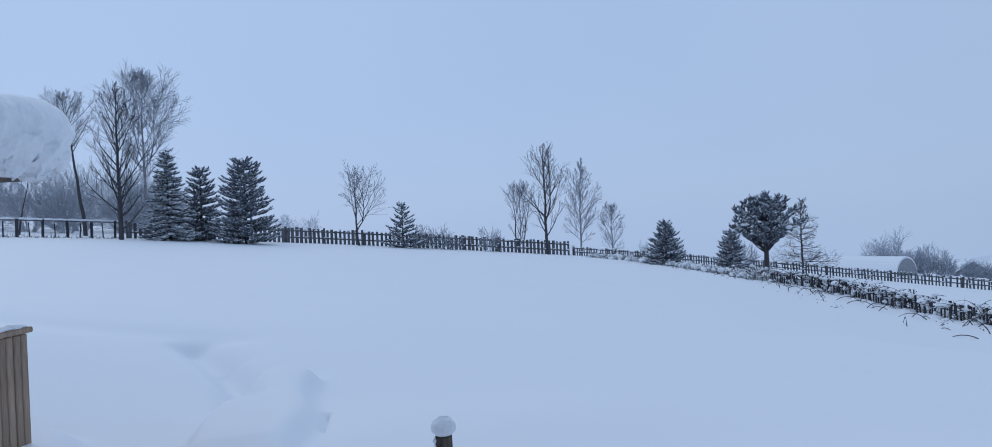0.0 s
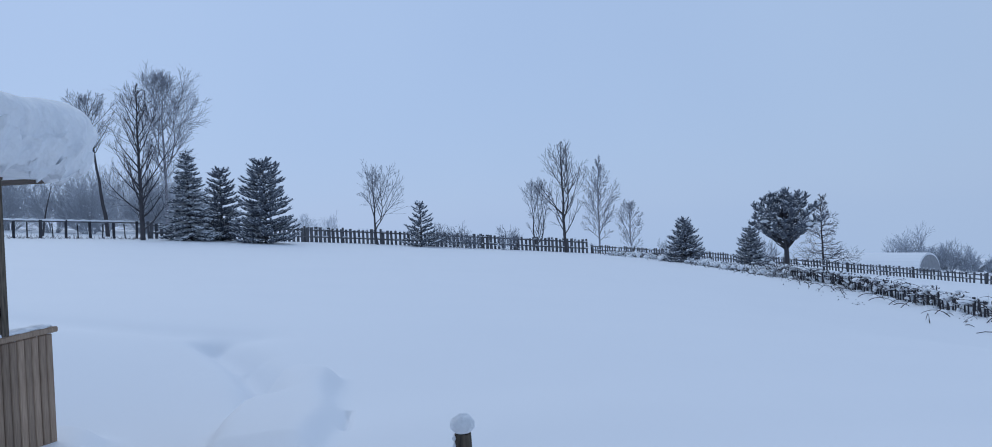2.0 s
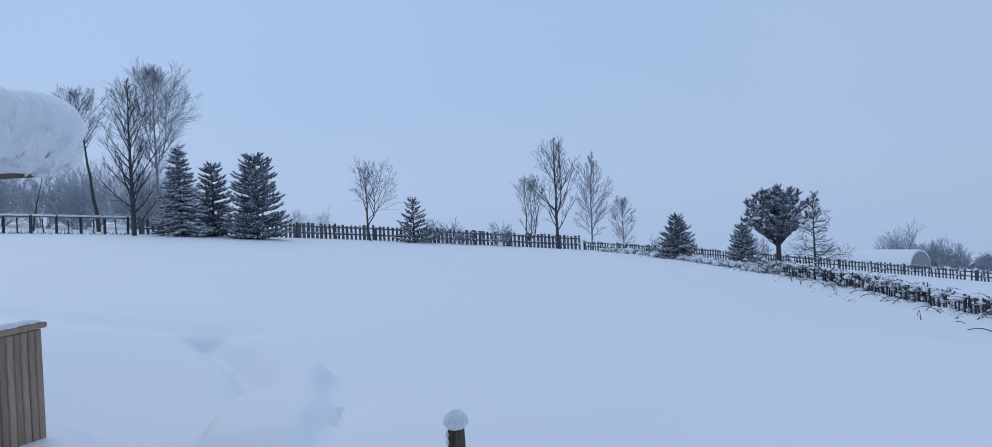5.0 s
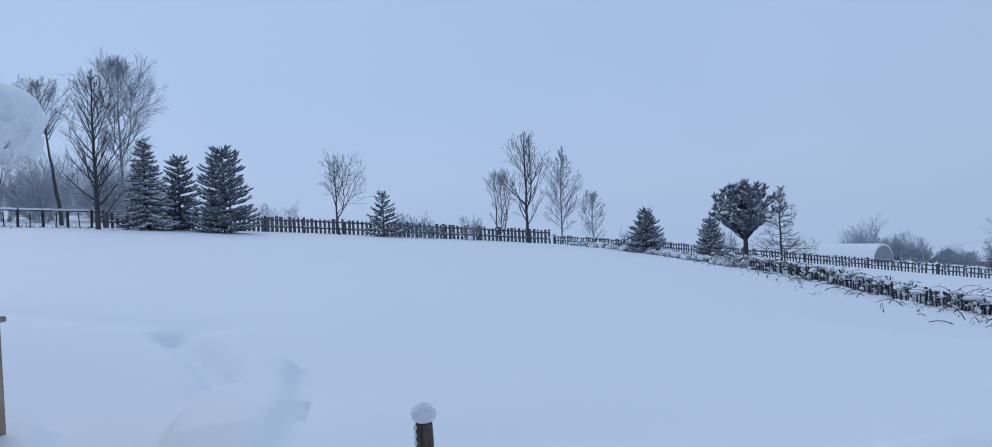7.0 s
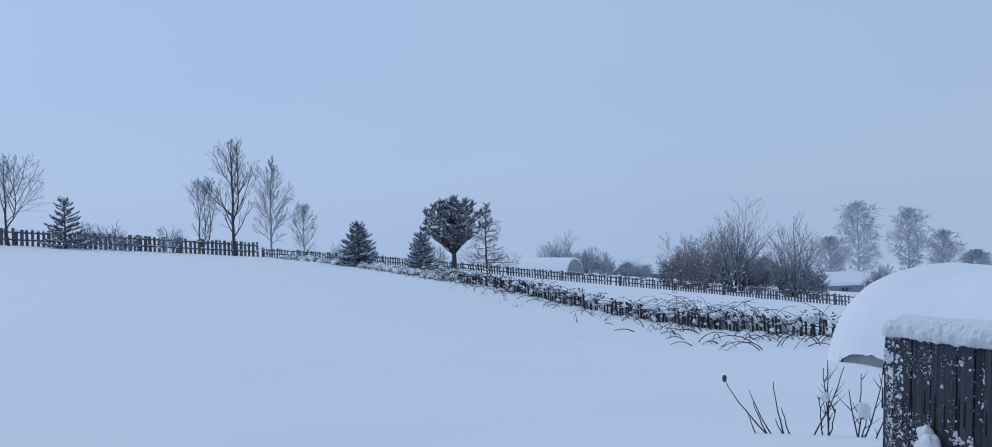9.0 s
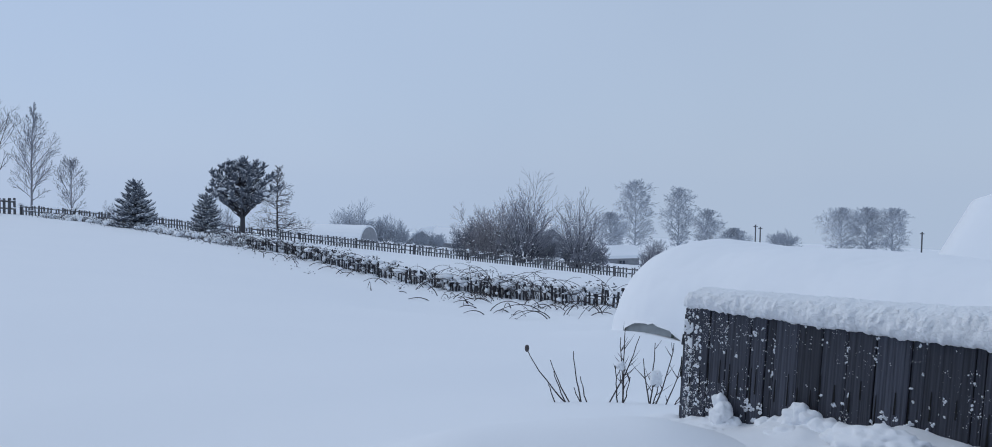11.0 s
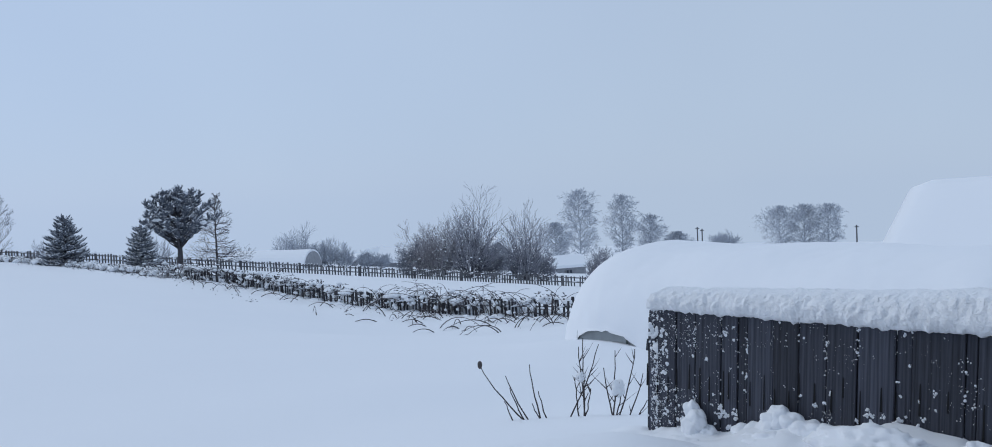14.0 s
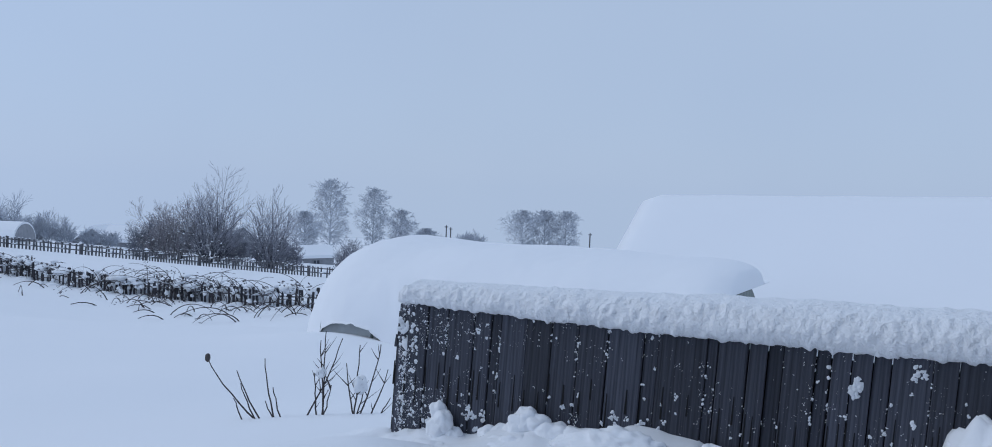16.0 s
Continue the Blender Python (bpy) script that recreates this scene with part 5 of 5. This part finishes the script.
def sky_block_wall():
    """Unseen plain clad wall added behind the viewer, blocking sky light at the fence."""
    root = thing("house", (-1.6, -1.5, -1.7), "unseen grey board-clad wall added to block sky light", "house", turn=-6)
    bm = bmesh.new()
    box(bm, (0, -0.1, 2.0), (8.6, 0.2, 4.0))
    part("wall", bm, WOOD_GREY, root)
    for i in range(21):
        bm = bmesh.new()
        box(bm, (0, 0.012, 0.1 + 0.19 * i), (8.6, 0.024, 0.18))
        part("board", bm, WOOD_GREY, root)
    bm = bmesh.new()
    box(bm, (0, 0.1, 4.08), (9.2, 1.4, 0.08))
    part("eave", bm, ROOF_BOARD, root)
    bm = bmesh.new()
    box(bm, (0, 0.05, 4.34), (9.3, 1.5, 0.44))
    bmesh.ops.bevel(bm, geom=bm.edges[:], offset=0.15, segments=3, affect="EDGES")
    part("snow_load", bm, SNOW, root, "thick snow on the added eave", smooth=True)


sky_block_wall()


def porch_roof():
    x1, y1 = -3.12, 5.85
    root = thing("porch_roof", (x1, y1, 0.50), "rough board porch roof under a bulging half-metre snow load", "roof")
    rng = random.Random(4)
    me = [plank_mesh("roof_board", w, 0.025, 3.4, ROOF_BOARD, 0.004) for w in (0.11, 0.14, 0.17)]
    for i in range(26):
        shared("roof_board", me[i % 3], root, pose(-0.16 + rng.uniform(-0.12, 0.07), 0.1 - 0.13 * i, 0.01 + rng.uniform(-0.045, 0.03), 0, -90, 0) @ pose(0, 0, 0, 0, 0, 90 + rng.uniform(6, 20)))
    bm = bmesh.new()
    box(bm, (-1.95, -0.6, -0.03), (3.2, 0.06, 0.06))
    part("beam", bm, WOOD_POST, root)
    # snow: rounded slab with a drooping lip
    verts, faces = [], []
    n, k = 520, 60
    cx, cy, hx, hy = -2.0, -1.3, 2.36, 1.72
    for j in range(k + 1):
        w = -0.5 * math.pi + math.pi * j / k
        up = math.sin(w)
        shrink = (1 - abs(up) ** 2.9) ** (1 / 2.9) if abs(up) < 1 else 0
        for i in range(n):
            quarter, t = divmod(4 * i / n, 1)
            low = (2 * min(t, 1 - t) * 0.7071 ** 0.42) ** (1 / 0.42)
            high = math.sqrt(1 - low * low)
            c, s = (high, low) if t < 0.5 else (low, high)
            c, s = ((c, s), (-s, c), (-c, -s), (s, -c))[int(quarter)]
            ex = math.copysign(abs(c) ** 0.42, c) * (hx - 0.32 + 0.32 * shrink if j not in (0, k) else 0.001)
            ey = math.copysign(abs(s) ** 0.42, s) * (hy - 0.32 + 0.32 * shrink if j not in (0, k) else 0.001)
            z = 0.24 + up * 0.27 - 0.085 * max(0.0, min(1.4, 1.5 - ey)) * max(0, up)
            p = Vector((cx + ex, cy + ey, z))
            dd = 0.03 * noise.noise(p * 2.2) + (0.085 * noise.noise(p * 5.0) + 0.05 * noise.noise(p * 11)) * max(0.06, min(1, 0.55 - up))
            if up < -0.3:
                dd += 0.03 * noise.noise(p * 13)
            band = math.exp(-((up + 0.55) / 0.42) ** 2)
            dd -= band * 0.2 * max(0.0, noise.noise((p.x * 6.5, p.y * 6.5, p.z * 5)) + 0.1)
            if -0.35 < up < 0.0:
                dd -= 0.025 * (1 - abs(up + 0.18) / 0.18)
            hang = 0.07 * max(0.0, noise.noise((p.x * 6.5, p.y * 6.5, 9)) + 0.15) if -0.97 < up < -0.45 and shrink > 0.3 else 0.0
            verts.append((p.x + c * dd, p.y + s * dd, p.z + (dd if up > -0.9 else 0) - hang))
    for j in range(k):
        for i in range(n):
            i2 = (i + 1) % n
            faces.append((j * n + i, j * n + i2, (j + 1) * n + i2, (j + 1) * n + i))
    link_mesh("snow_load", verts, faces, SNOW_DIMPLED, root, "bulging snow load with a drooping lip", smooth=True)


porch_roof()


def field_edge_grass():
    """Dry grass poking through the snow along the upper fence."""
    rng = random.Random(44)
    root = thing("dry_grass", (-25, 43, ground_z(-25, 43)), "dry grass tips poking through snow by the fence", "grass", kind="stuff")
    base = root.matrix_basis.inverted()
    t = Tubes()
    for i in range(620):
        s = rng.random()
        x, y = -33 + 12 * s + rng.gauss(0, 0.4), 36.6 + 11.2 * s + rng.gauss(-0.5, 0.5)
        pts, rr = bent(rng, base @ Vector((x, y, ground_z(x, y) - 0.04)), Vector((rng.uniform(-1, 1), rng.uniform(-1, 1), 1)), rng.uniform(0.15, 0.45), 0.011, 3, 0.2, -0.1)
        t.path(pts, rr, 3)
    t.link("blades", STALK, root, kind="stuff")


field_edge_grass()
